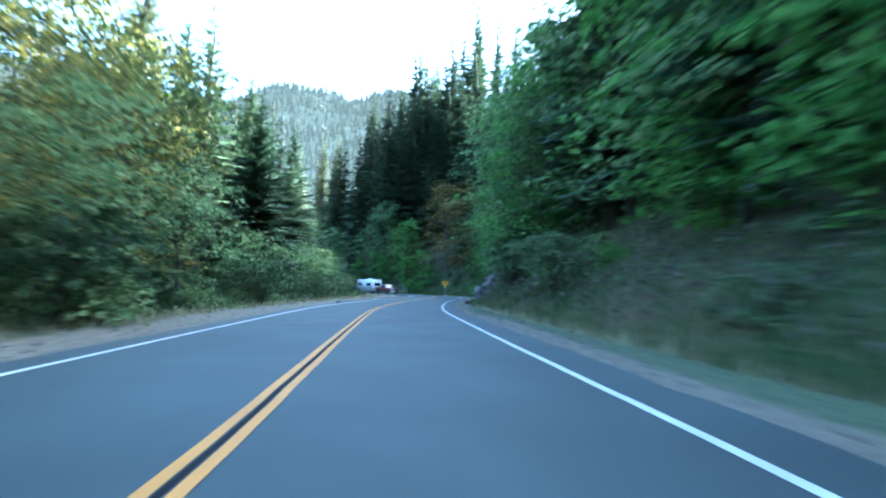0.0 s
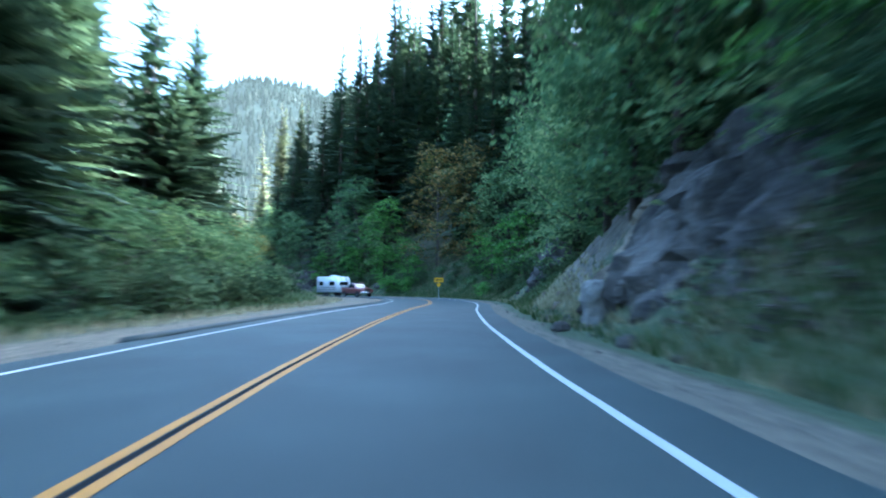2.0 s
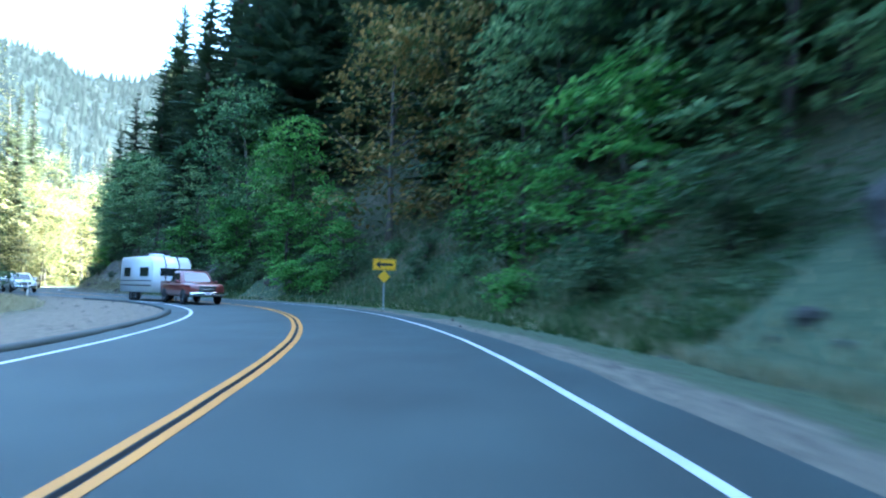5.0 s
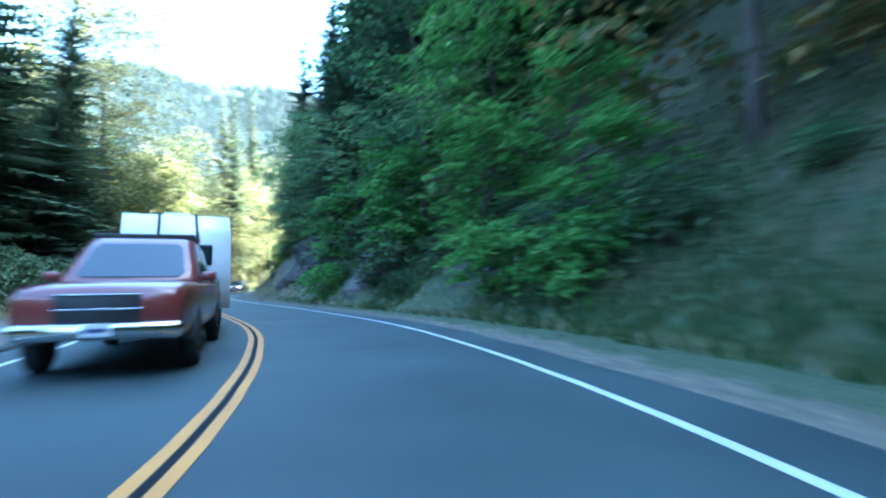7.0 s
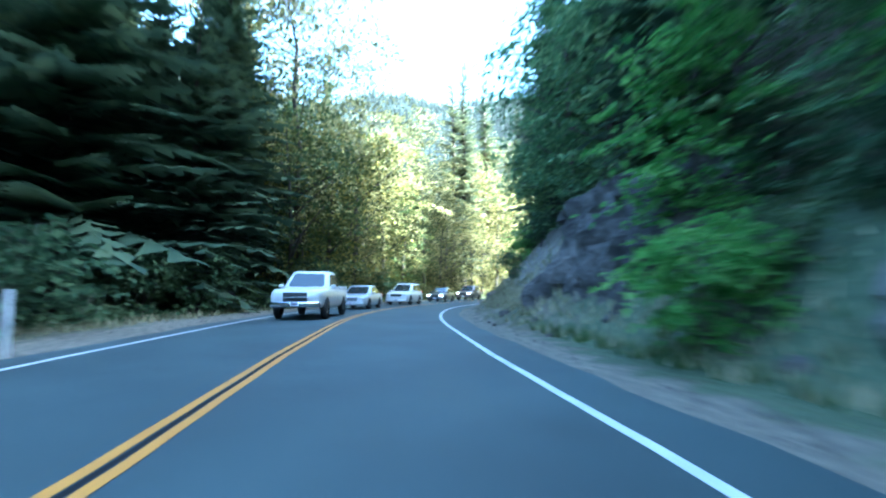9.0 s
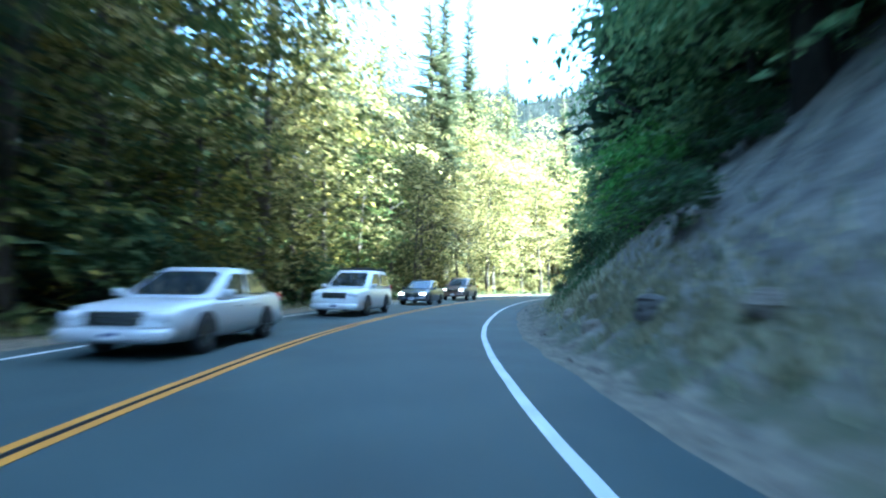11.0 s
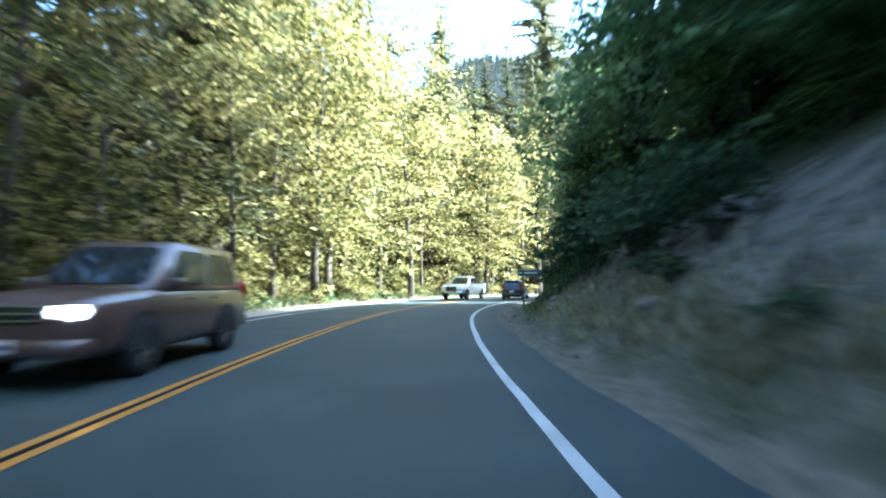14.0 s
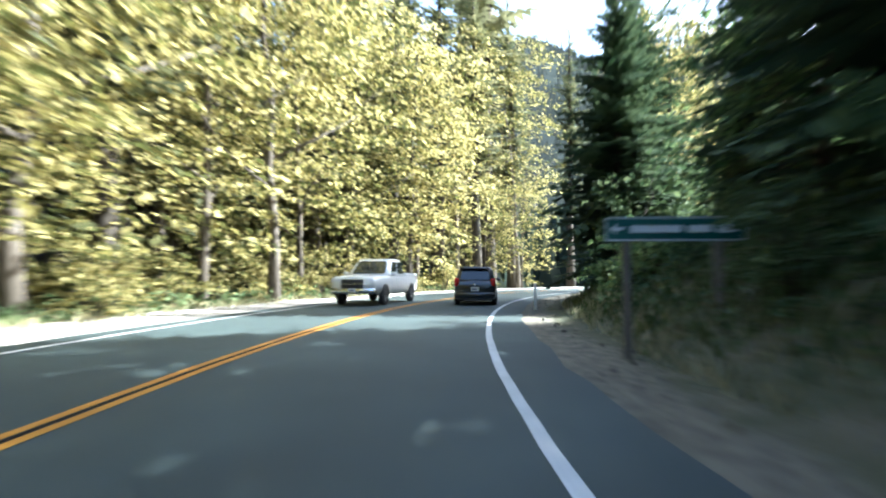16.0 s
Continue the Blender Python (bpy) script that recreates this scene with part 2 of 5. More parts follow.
BRAKE_LAMP = material("lit_brake_lamp", [(0.6, 0.02, 0.02), (0.9, 0.05, 0.03)], rough=0.2, scale=6, emit=0.5)
CLEAR_LAMP = material("clear_lamp", [(0.55, 0.56, 0.58), (0.7, 0.7, 0.7)], rough=0.15, scale=6, spec=0.8)
LIT_LAMP = material("lit_headlamp", [(0.9, 0.85, 0.75), (1.0, 0.92, 0.8)], rough=0.2, scale=6, emit=0.8)
PLATE = material("plate_white", [(0.6, 0.6, 0.62), (0.7, 0.7, 0.72)], rough=0.4, scale=6)
PLATE_INK = material("plate_blue", [(0.03, 0.04, 0.12), (0.04, 0.05, 0.15)], rough=0.5, scale=6)


# ---- building helpers ----
def mesh_from(name, verts, faces, mat, smooth=False):
    me = bpy.data.meshes.new(name)
    me.from_pydata(verts, [], faces)
    me.materials.append(mat)
    if smooth:
        me.polygons.foreach_set("use_smooth", [True] * len(me.polygons))
    me.update()
    return me


def part(name, shape, mat, parent, label=""):
    """Links a Shape as one mesh under a thing or a part."""
    ob = new(name, mesh_from(name, shape.v, shape.f, mat, shape.smooth))
    ob.parent = parent
    if label:
        tagged(ob, label)
    return ob


def thing(name, label, category, group="", m=None, kind=""):
    ob = tagged(new(name), label, category, group, kind)
    ob.empty_display_size = 0.3
    if m is not None:
        ob.matrix_world = m
    return ob


class Shape:
    """Points and faces that grow piece by piece."""

    def __init__(self, smooth=False):
        self.v, self.f, self.smooth = [], [], smooth

    def add(self, verts, faces):
        o = len(self.v)
        self.v += [tuple(p) for p in verts]
        self.f += [tuple(i + o for i in face) for face in faces]
        return self

    def box(self, x0, x1, y0, y1, z0, z1, bevel=0.0):
        """A box with chamfered edges."""
        b = min(bevel, (x1 - x0) / 2.01, (y1 - y0) / 2.01, (z1 - z0) / 2.01)
        if b <= 0:
            p = [(x, y, z) for z in (z0, z1) for x, y in ((x0, y0), (x1, y0), (x1, y1), (x0, y1))]
            return self.add(p, [(3, 2, 1, 0), (4, 5, 6, 7), (0, 1, 5, 4), (1, 2, 6, 5), (2, 3, 7, 6), (3, 0, 4, 7)])
        ring = lambda e, z: [(x0 + e, y0 + e + b, z), (x0 + e + b, y0 + e, z), (x1 - e - b, y0 + e, z), (x1 - e, y0 + e + b, z),
                             (x1 - e, y1 - e - b, z), (x1 - e - b, y1 - e, z), (x0 + e + b, y1 - e, z), (x0 + e, y1 - e - b, z)]
        return self.loft([ring(b * 0.5, z0), ring(0, z0 + b), ring(0, z1 - b), ring(b * 0.5, z1)])

    def loft(self, rings, caps=True, closed=True):
        n = len(rings[0])
        verts = [p for r in rings for p in r]
        faces = []
        for i in range(len(rings) - 1):
            for j in range(n if closed else n - 1):
                k = (j + 1) % n
                faces.append((i * n + j, i * n + k, (i + 1) * n + k, (i + 1) * n + j))
        if caps:
            faces.append(tuple(range(n))[::-1])
            faces.append(tuple((len(rings) - 1) * n + j for j in range(n)))
        return self.add(verts, faces)

    def tube(self, points, radii, sides=7):
        """A tapered round stem along points."""
        rings = []
        for i, p in enumerate(points):
            a = Vector(points[min(i + 1, len(points) - 1)]) - Vector(points[max(i - 1, 0)])
            a.normalize()
            u = a.cross(Vector((0.31, 0.95, 0.05)))
            if u.length < 0.1:
                u = a.cross(Vector((1, 0, 0)))
            u.normalize()
            w = a.cross(u)
            rings.append([Vector(p) + (u * math.cos(2 * math.pi * k / sides) + w * math.sin(2 * math.pi * k / sides)) * radii[i] for k in range(sides)])
        return self.loft(rings)

    def moved(self, m):
        self.v = [tuple(m @ Vector(p)) for p in self.v]
        return self


# ---- the road's line ----
def spline(nodes, step):
    out = []
    for i in range(1, len(nodes) - 2):
        p0, p1, p2, p3 = (np.array(nodes[i + k], float) for k in (-1, 0, 1, 2))
        n = max(2, int(np.linalg.norm(p2 - p1) / step))
        for u in np.linspace(0, 1, n, endpoint=False):
            out.append(0.5 * (2 * p1 + (p2 - p0) * u + (2 * p0 - 5 * p1 + 4 * p2 - p3) * u * u + (3 * p1 - p0 - 3 * p2 + p3) * u ** 3))
    return np.array(out)


LINE = spline([(-1.5, -130.0), (-1.5, -100.0), (-1.5, -70.0), (-1.5, -40.0)] + ROAD + ROAD_ON, 1.0)
SEG = np.linalg.norm(np.diff(LINE, axis=0), axis=1)
STATION = np.concatenate([[0], np.cumsum(SEG)])
STATION -= np.interp(0.0, LINE[:150, 1], STATION[:150])
WAY = np.gradient(LINE, axis=0)
WAY /= np.linalg.norm(WAY, axis=1)[:, None]
RIGHT = np.stack([WAY[:, 1], -WAY[:, 0]], 1)
S0, S1 = STATION[0], STATION[-1]


def at(s, d):
    """The place s metres along the road and d metres to the right of its centre line."""
    i = min(np.searchsorted(STATION, s), len(LINE) - 1)
    i = max(1, i)
    u = (s - STATION[i - 1]) / (STATION[i] - STATION[i - 1])
    p = LINE[i - 1] * (1 - u) + LINE[i] * u
    r = RIGHT[i - 1] * (1 - u) + RIGHT[i] * u
    return p + r * d


def bearing(s):
    """The road's heading in degrees, as rz of a thing that faces along +y."""
    w = WAY[max(0, min(np.searchsorted(STATION, s), len(LINE) - 1))]
    return math.degrees(math.atan2(-w[0], w[1]))


def road_coords(xy):
    """Station and signed offset of points (an array of n by 2)."""
    s, d = np.empty(len(xy)), np.empty(len(xy))
    for a in range(0, len(xy), 4000):
        q = xy[a:a + 4000]
        g = q[:, None, :] - LINE[None]
        i = (g ** 2).sum(-1).argmin(1)
        r = g[np.arange(len(q)), i]
        s[a:a + 4000] = STATION[i] + (r * WAY[i]).sum(1)
        side = (r * RIGHT[i]).sum(1)
        d[a:a + 4000] = np.sign(side + 1e-9) * np.hypot(r[:, 0], r[:, 1])
    return s, d


WAVES = [(random.uniform(0, 6.28), random.uniform(-1, 1), random.uniform(-1, 1), random.uniform(0, 6.28)) for _ in range(14)]


def rough(x, y, size):
    """Smooth unevenness between about -1 and 1, of that size in metres."""
    out = 0.0
    for k, (a, b, c, e) in enumerate(WAVES):
        f = 6.28 / size * (0.6 + 0.16 * k)
        out = out + np.sin(f * (math.cos(a) * x + math.sin(a) * y) + e) / (1 + 0.22 * k)
    return out / 4.0


def smooth_step(a, b, x):
    u = np.clip((x - a) / (b - a), 0, 1)
    return u * u * (3 - 2 * u)


# along the road: width of the flat verge, steepness of the foot of the bank, height of the hill
VERGE_R = ([-130, 0, 30, 38, 50, 62, 75, 88, 105, 115, 130, 138, 150, 175, 190, 205, 230, 330],
           [2.2, 2.2, 2.0, 1.6, 1.4, 2.0, 2.6, 3.2, 3.0, 2.2, 2.0, 1.0, 0.9, 0.9, 1.0, 1.4, 2.0, 2.0])
FOOT = ([-130, 0, 30, 40, 55, 66, 85, 105, 120, 135, 150, 175, 200, 230, 330],
        [0.55, 0.6, 0.7, 1.1, 1.1, 0.8, 0.6, 0.8, 0.85, 1.0, 1.05, 0.85, 0.85, 0.8, 0.7])
CREST = ([-130, 18, 50, 60, 68, 85, 95, 138, 150, 160, 172, 184, 215, 330], [42, 42, 48, 62, 92, 118, 125, 112, 84, 58, 32, 15, 12, 10])
VERGE_L = ([-130, 20, 60, 78, 95, 110, 125, 145, 330], [2.5, 2.5, 3.5, 6.0, 8.0, 7.0, 3.0, 2.0, 2.0])


def height(x, y):
    """The ground's height."""
    x, y = np.atleast_1d(np.asarray(x, float)), np.atleast_1d(np.asarray(y, float))
    s, d = road_coords(np.stack([x, y], 1))
    u = d - 4.7 - np.interp(s, *VERGE_R)
    crest = np.interp(s, *CREST)
    foot = np.interp(s, *FOOT)
    up = np.maximum(u, 0)
    bank = foot * np.minimum(up, 6) + 1.3 * np.maximum(up - 6, 0)
    hill = crest * (1 - np.exp(-bank / crest * 1.1))
    hill += smooth_step(0, 8, u) * (rough(x, y, 9) * 0.35 + rough(x, y, 30) * 1.0 * smooth_step(6, 30, u))
    hill *= 1 - smooth_step(110, 260, u) * 0.4
    w = -d - 4.3 - np.interp(s, *VERGE_L)
    low = np.maximum(w, 0)
    dip = -2.2 * smooth_step(0, 14, low) + rough(x, y, 12) * 0.35 * smooth_step(0, 6, low) + 0.16 * np.maximum(low - 60, 0)
    verge = 0.03 * smooth_step(4.4, 5.2, np.abs(d)) + rough(x, y, 3) * 0.04 * smooth_step(4.6, 6.0, np.abs(d)) - 0.045
    z = np.where(d > 0, hill, dip) + verge
    r = np.hypot(x + 30, y - 110)
    turn = np.arctan2(-(x + 30), y - 110)
    ring = 320 * smooth_step(260, 1150, r) * (0.80 + 0.10 * np.sin(turn * 5 + 1.2) + 0.06 * np.sin(turn * 11) + 0.05 * np.sin(turn * 23 + 2))
    ring += smooth_step(260, 600, r) * (rough(x, y, 240) * 22 + rough(x, y, 90) * 9)
    return z + ring


def axis(lo, hi, step, reach):
    """Even steps in the middle and ever longer ones out to the horizon."""
    mid = list(np.arange(lo, hi + 0.01, step))
    g, a, b = step, [], []
    p, q = lo, hi
    while hi < reach and (q < reach):
        g *= 1.16
        q += g
        p -= g
        b.append(q)
        a.append(p)
    return np.array(a[::-1] + mid + b)


# ---- ground ----
gx, gy = axis(-78, 44, 0.9, 2600), axis(-16, 250, 0.9, 2600)
GX, GY = np.meshgrid(gx, gy)
GZ = height(GX.ravel(), GY.ravel())
nx, ny = len(gx), len(gy)
idx = np.arange(nx * ny).reshape(ny, nx)
quads = np.stack([idx[:-1, :-1], idx[:-1, 1:], idx[1:, 1:], idx[1:, :-1]], -1).reshape(-1, 4)
ground_mesh = mesh_from("ground", np.stack([GX.ravel(), GY.ravel(), GZ], 1).tolist(), quads.tolist(), SOIL, True)
vs, vd = road_coords(np.stack([GX.ravel(), GY.ravel()], 1))
foot_at = 4.7 + np.interp(vs, *VERGE_R)
layers = {"verge": np.where(vd > 0, 1 - smooth_step(4.9, 5.0 + 0.6 * (foot_at - 4.7), vd), 1 - smooth_step(4.6, 4.3 + np.interp(vs, *VERGE_L) + 0.8, -vd)) * smooth_step(3.2, 4.0, np.abs(vd))}
layers["turf"] = smooth_step(5.0, 5.6, vd) * (1 - smooth_step(foot_at + 2.0, foot_at + 5.0, vd)) * (1 - smooth_step(128, 140, vs)) * 0.85
bare = np.zeros(len(vs))
for a, b, top in PALE_BANKS:
    here = smooth_step(a - 2, a + 2, vs) * (1 - smooth_step(b - 2, b + 2, vs)) * smooth_step(foot_at - 0.3, foot_at + 0.8, vd) * (1 - smooth_step(foot_at + top - 1.5, foot_at + top + 2, vd))
    bare = np.maximum(bare, here)
layers["bare"] = bare * 0.9
# Pale verge gravel, whitened further to carry the glare of full sun.
layers["sandy"] = smooth_step(184, 196, vs) * smooth_step(3.4, 4.0, -vd) * (1 - smooth_step(6.4, 9.0, -vd)) * 0.95
# Ground among the woods is near-black, its sunlit brightness dimmed in the colour.
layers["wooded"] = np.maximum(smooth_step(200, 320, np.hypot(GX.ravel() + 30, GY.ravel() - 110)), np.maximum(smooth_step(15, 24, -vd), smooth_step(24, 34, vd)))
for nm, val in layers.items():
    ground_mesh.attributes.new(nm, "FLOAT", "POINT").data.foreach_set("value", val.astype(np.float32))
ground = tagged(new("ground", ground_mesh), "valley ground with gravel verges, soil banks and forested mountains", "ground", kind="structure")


def strip(name, d0, d1, z, mat, s0=S0 + 1, s1=S1 - 1, step=1.0, crown=0.0, wobble=0.0, cols=1):
    """A ribbon along the road between two offsets."""
    sh = Shape(True)
    ss = np.arange(s0, s1, step)
    rows = []
    for s in ss:
        for k in range(cols + 1):
            d = d0 + (d1 - d0) * k / cols
            if wobble and k in (0, cols):
                d += wobble * (math.sin(s * 1.7) + math.sin(s * 0.63 + k) + math.sin(s * 3.9)) / 3
            p = at(s, d)
            rows.append((p[0], p[1], z - crown * abs(d)))
    n = cols + 1
    faces = [(i * n + k, i * n + k + 1, (i + 1) * n + k + 1, (i + 1) * n + k) for i in range(len(ss) - 1) for k in range(cols)]
    sh.add(rows, faces)
    return new(name, mesh_from(name, sh.v, sh.f, mat, True))


road = tagged(strip("road", -4.15, 4.55, 0.0, ASPHALT, wobble=0.09, cols=8), "two-lane grey asphalt road winding along the hillside", "road", kind="structure")
LANE_R, LANE_L = 3.67, -3.44
for nm, a, b, mt, lb in (("edge_line", LANE_R - 0.06, LANE_R + 0.06, WHITE_LINE, "solid white edge line painted on asphalt"),
                         ("edge_line", LANE_L - 0.06, LANE_L + 0.06, WHITE_LINE, "solid white edge line painted on asphalt"),
                         ("centre_line", -0.145, -0.042, YELLOW_LINE, "solid yellow stripe of the double centre line"),
                         ("centre_line", 0.042, 0.145, YELLOW_LINE, "solid yellow stripe of the double centre line")):
    tagged(strip(nm, a, b, 0.006, mt, wobble=0.012, step=0.7), lb, "road marking", kind="structure")
tagged(strip("centre_joint", -0.028, 0.028, 0.005, TAR, wobble=0.012), "dark sealed joint between the yellow stripes", "road marking", kind="structure")


def kerb(s0, s1):
    """A low rounded asphalt kerb along the outer edge of the far lane."""
    sh = Shape(True)
    rings = []
    for q in np.arange(s0, s1, 0.8):
        w = 0.012 * math.sin(q * 2.1)
        rings.append([(*at(q, d + w), z) for d, z in ((-4.16, -0.05), (-4.22, 0.055), (-4.27, 0.085), (-4.36, 0.09), (-4.43, 0.06), (-4.48, -0.05))])
    sh.loft(rings)
    return tagged(new("kerb", mesh_from("kerb", sh.v, sh.f, ASPHALT, True)), "low dark asphalt kerb along the gravel lay-by", "kerb", kind="structure")


kerb(40, 118)


# ---- trees and shrubs ----
def stem_mesh(name, rng, h, r, bend=0.02, limbs=0, limb_from=0.3, spread=0.5, top=0.97):
    """A tapered trunk with limbs, as a Shape."""
    sh = Shape(True)
    lean = (rng.uniform(-bend, bend) * h, rng.uniform(-bend, bend) * h)
    pts, rad = [], []
    for i in range(8):
        u = i / 7
        pts.append((lean[0] * u * u + rng.uniform(-0.01, 0.01) * h * (0 < i < 7), lean[1] * u * u, u * h * top - 0.4 * (i == 0)))
        rad.append(r * ((1 - u) ** 0.8 * 0.95 + 0.05) * (1.35 if i == 0 else 1))
    sh.tube(pts, rad, 7)
    tips = []
    for k in range(limbs):
        u = limb_from + (0.95 - limb_from) * (k + rng.random() * 0.8) / limbs
        a = k * 2.4 + rng.random()
        z0 = u * h * top
        base = Vector((lean[0] * u * u, lean[1] * u * u, z0))
        L = spread * (1 - 0.55 * u) * rng.uniform(0.75, 1.15)
        p1 = base + Vector((math.cos(a), math.sin(a), 0.55)) * L * 0.45
        p2 = base + Vector((math.cos(a + 0.2), math.sin(a + 0.2), 0.65)) * L
        rr = r * (1 - u) * 0.5 + 0.015
        sh.tube([base, p1, p2], [rr, rr * 0.6, rr * 0.15], 5)
        tips.append(p2)
        tips.append(p1)
    return sh, tips, lean


def fir_crown(rng, h, lean, width, clear=0.12, gap=0.5, per=6, twigs=6):
    """Whorls of drooping sprays, each a jagged fan of twigs."""
    V, F = [], []
    z = h * clear
    while z < h * 0.985:
        u = z / h
        reach = width * h * (1 - u) ** 0.85 * (0.55 + 0.45 * min(1, (u - clear + 0.05) / 0.2)) + 0.12
        for k in range(per if u < 0.8 else max(3, per - 2)):
            if rng.random() < 0.10:
                continue
            a = rng.uniform(0, 6.283)
            L = reach * rng.uniform(0.6, 1.18)
            drop = rng.uniform(0.12, 0.5) * (1 - u) + rng.uniform(-0.25, 0.05) * u
            ca, sa = math.cos(a), math.sin(a)
            zz = z + rng.uniform(-gap, gap) * 0.5
            cx, cy = lean[0] * u * u, lean[1] * u * u
            roll = rng.uniform(-0.5, 0.5)
            for t in range(twigs):
                q0 = (t + 0.2) / twigs
                q1 = min(1.05, q0 + 1.7 / max(twigs, 9))
                side = 1 if t % 2 else -1
                half = L * (0.30 * (1 - q0) + 0.06) * (9.0 / max(9, twigs)) ** 0.4 * rng.uniform(0.7, 1.2)
                def pt(q, w):
                    rr = L * q
                    return (cx + ca * rr - sa * w, cy + sa * rr + ca * w, zz - drop * L * max(q, 0) ** 1.6 + 0.10 * L * q - abs(w) * 0.35 + w * roll * 0.5)
                o = len(V)
                V += [pt(q0 - 0.9 / twigs, -0.03 * side * L), pt(q1 - 0.05, half * side), pt(min(1.08, q0 + 1.9 / twigs), 0.02 * side * L)]
                F.append((o, o + 1, o + 2))
        z += gap * rng.uniform(0.75, 1.25) * (1 - 0.35 * u)
    return V, F


def leaf_cloud(rng, n, lobes, size, flat=0.45):
    """Leaves in flat drooping sprays on the outside of rounded lobes, with dark gaps between the layers."""
    V, F = [], []
    vol = np.array([l[3] * l[4] * l[5] for l in lobes]) ** 0.7
    vol /= vol.sum()
    for i, (x, y, z, a, b, c) in enumerate(lobes):
        m = max(8, int(n * vol[i]))
        clumps = max(4, m // 20)
        sp = 0.17 * (a + b + c) / 3 + size * 0.8
        cc = []
        for _ in range(clumps):
            g = Vector((rng.gauss(0, 1), rng.gauss(0, 1), rng.gauss(0.15, 0.9)))
            g.normalize()
            q = rng.uniform(0.45, 1.08) ** 0.7
            out = math.atan2(g.y, g.x) + rng.gauss(0, 0.4)
            cc.append((g.x * a * q, g.y * b * q, g.z * c * q, math.cos(out), math.sin(out), rng.uniform(0.1, 0.55), sp * rng.uniform(0.6, 1.3)))
        for _ in range(m):
            kx, ky, kz, ox, oy, droop, r = cc[rng.randrange(clumps)]
            e, w_ = rng.gauss(0, r * 1.15), rng.gauss(0, r * 0.8)
            p = Vector((x + kx + ox * e - oy * w_, y + ky + oy * e + ox * w_, z + kz - droop * e - 0.25 * abs(w_) + rng.gauss(0, r * 0.2)))
            nrm = Vector((rng.gauss(ox * droop, flat), rng.gauss(oy * droop, flat), 1.0)).normalized()
            t = nrm.cross(Vector((math.cos(rng.uniform(0, 6.28)), math.sin(rng.uniform(0, 6.28)), 0.1))).normalized()
            w = nrm.cross(t)
            s = size * rng.uniform(0.6, 1.3)
            o = len(V)
            V += [tuple(p - t * s * 0.5), tuple(p + w * s * 0.38 + nrm * s * 0.12), tuple(p + t * s * 0.62 - nrm * s * 0.16), tuple(p - w * s * 0.38 + nrm * s * 0.12)]
            F += [(o, o + 1, o + 2, o + 3)]
    return V, F


def lobes_for(rng, h, w, count, low=0.25):
    out = []
    for k in range(count):
        u = low + (0.93 - low) * (k + rng.random()) / count
        ring = w * math.sin(math.pi * min(1, max(0.08, (u - low + 0.12) / (1.12 - low)))) ** 0.7
        a = k * 2.4 + rng.uniform(-0.5, 0.5)
        rr = ring * rng.uniform(0.35, 0.8)
        s = w * rng.uniform(0.33, 0.55)
        out.append((math.cos(a) * rr, math.sin(a) * rr, u * h, s, s * rng.uniform(0.8, 1.1), s * rng.uniform(0.55, 0.8)))
    return out


def make_fir(seed, h, width, needles, label, twigs=9, gap=0.5, per=6, clear=0.1):
    rng = random.Random(seed)
    t = thing("conifer", label, "tree", "trees of the valley")
    sh, _, lean = stem_mesh("trunk", rng, h, 0.012 * h + 0.06)
    part("trunk", sh, BARK, t)
    c = Shape()
    c.v, c.f = fir_crown(rng, h, lean, width, clear, gap, per, twigs)
    part("crown", c, needles, t)
    return t


def make_leafy(seed, h, w, n, leaf, size, label, lobes=11, low=0.25, limbs=9, name="maple_tree", girth=0.010):
    rng = random.Random(seed)
    t = thing(name, label, "tree", "trees of the valley")
    sh, _, lean = stem_mesh("trunk", rng, h * 0.86, girth * h + 0.05, 0.06, limbs, 0.22, w * 1.15)
    part("trunk", sh, BARK, t)
    c = Shape()
    c.v, c.f = leaf_cloud(rng, n, lobes_for(rng, h, w, lobes, low), size)
    part("crown", c, leaf, t)
    return t


def make_bush(seed, h, w, n, leaf, size, label):
    rng = random.Random(seed)
    t = thing("shrub", label, "shrub", "shrubs along the road")
    sh = Shape(True)
    for k in range(6):
        a = k * 1.05 + rng.random()
        r = w * rng.uniform(0.2, 0.6)
        sh.tube([(0, 0, -0.3), (math.cos(a) * r * 0.4, math.sin(a) * r * 0.4, h * 0.35), (math.cos(a) * r, math.sin(a) * r, h * rng.uniform(0.6, 0.9))], [0.035, 0.025, 0.008], 5)
    part("stem", sh, BARK, t)
    c = Shape()
    lobes = []
    for k in range(7):
        a = k * 2.4 + rng.random()
        r = w * rng.uniform(0.1, 0.62)
        s = w * rng.uniform(0.32, 0.5)
        lobes.append((math.cos(a) * r, math.sin(a) * r, h * rng.uniform(0.25, 0.75), s, s, h * rng.uniform(0.2, 0.3)))
    c.v, c.f = leaf_cloud(rng, n, lobes, size, 0.7)
    part("foliage", c, leaf, t)
    return t


FIR_LABEL = "tall dark green fir with drooping branches"
firs = [make_fir(11, 24, 0.215, NEEDLES, FIR_LABEL, per=8, twigs=10, clear=0.05), make_fir(12, 19, 0.25, NEEDLES, FIR_LABEL, per=8, twigs=10, clear=0.03),
        make_fir(13, 28, 0.17, NEEDLES, FIR_LABEL, gap=0.6, per=7, twigs=10), make_fir(14, 12, 0.23, NEEDLES, "young dark green fir with low branches", gap=0.42, clear=0.04)]
far_firs = [make_fir(15, 25, 0.19, NEEDLES, "dark green fir higher on the hillside", gap=0.85, per=6, twigs=6), make_fir(16, 29, 0.17, NEEDLES, "tall dark green fir higher on the hillside", gap=0.9, per=6, twigs=6)]
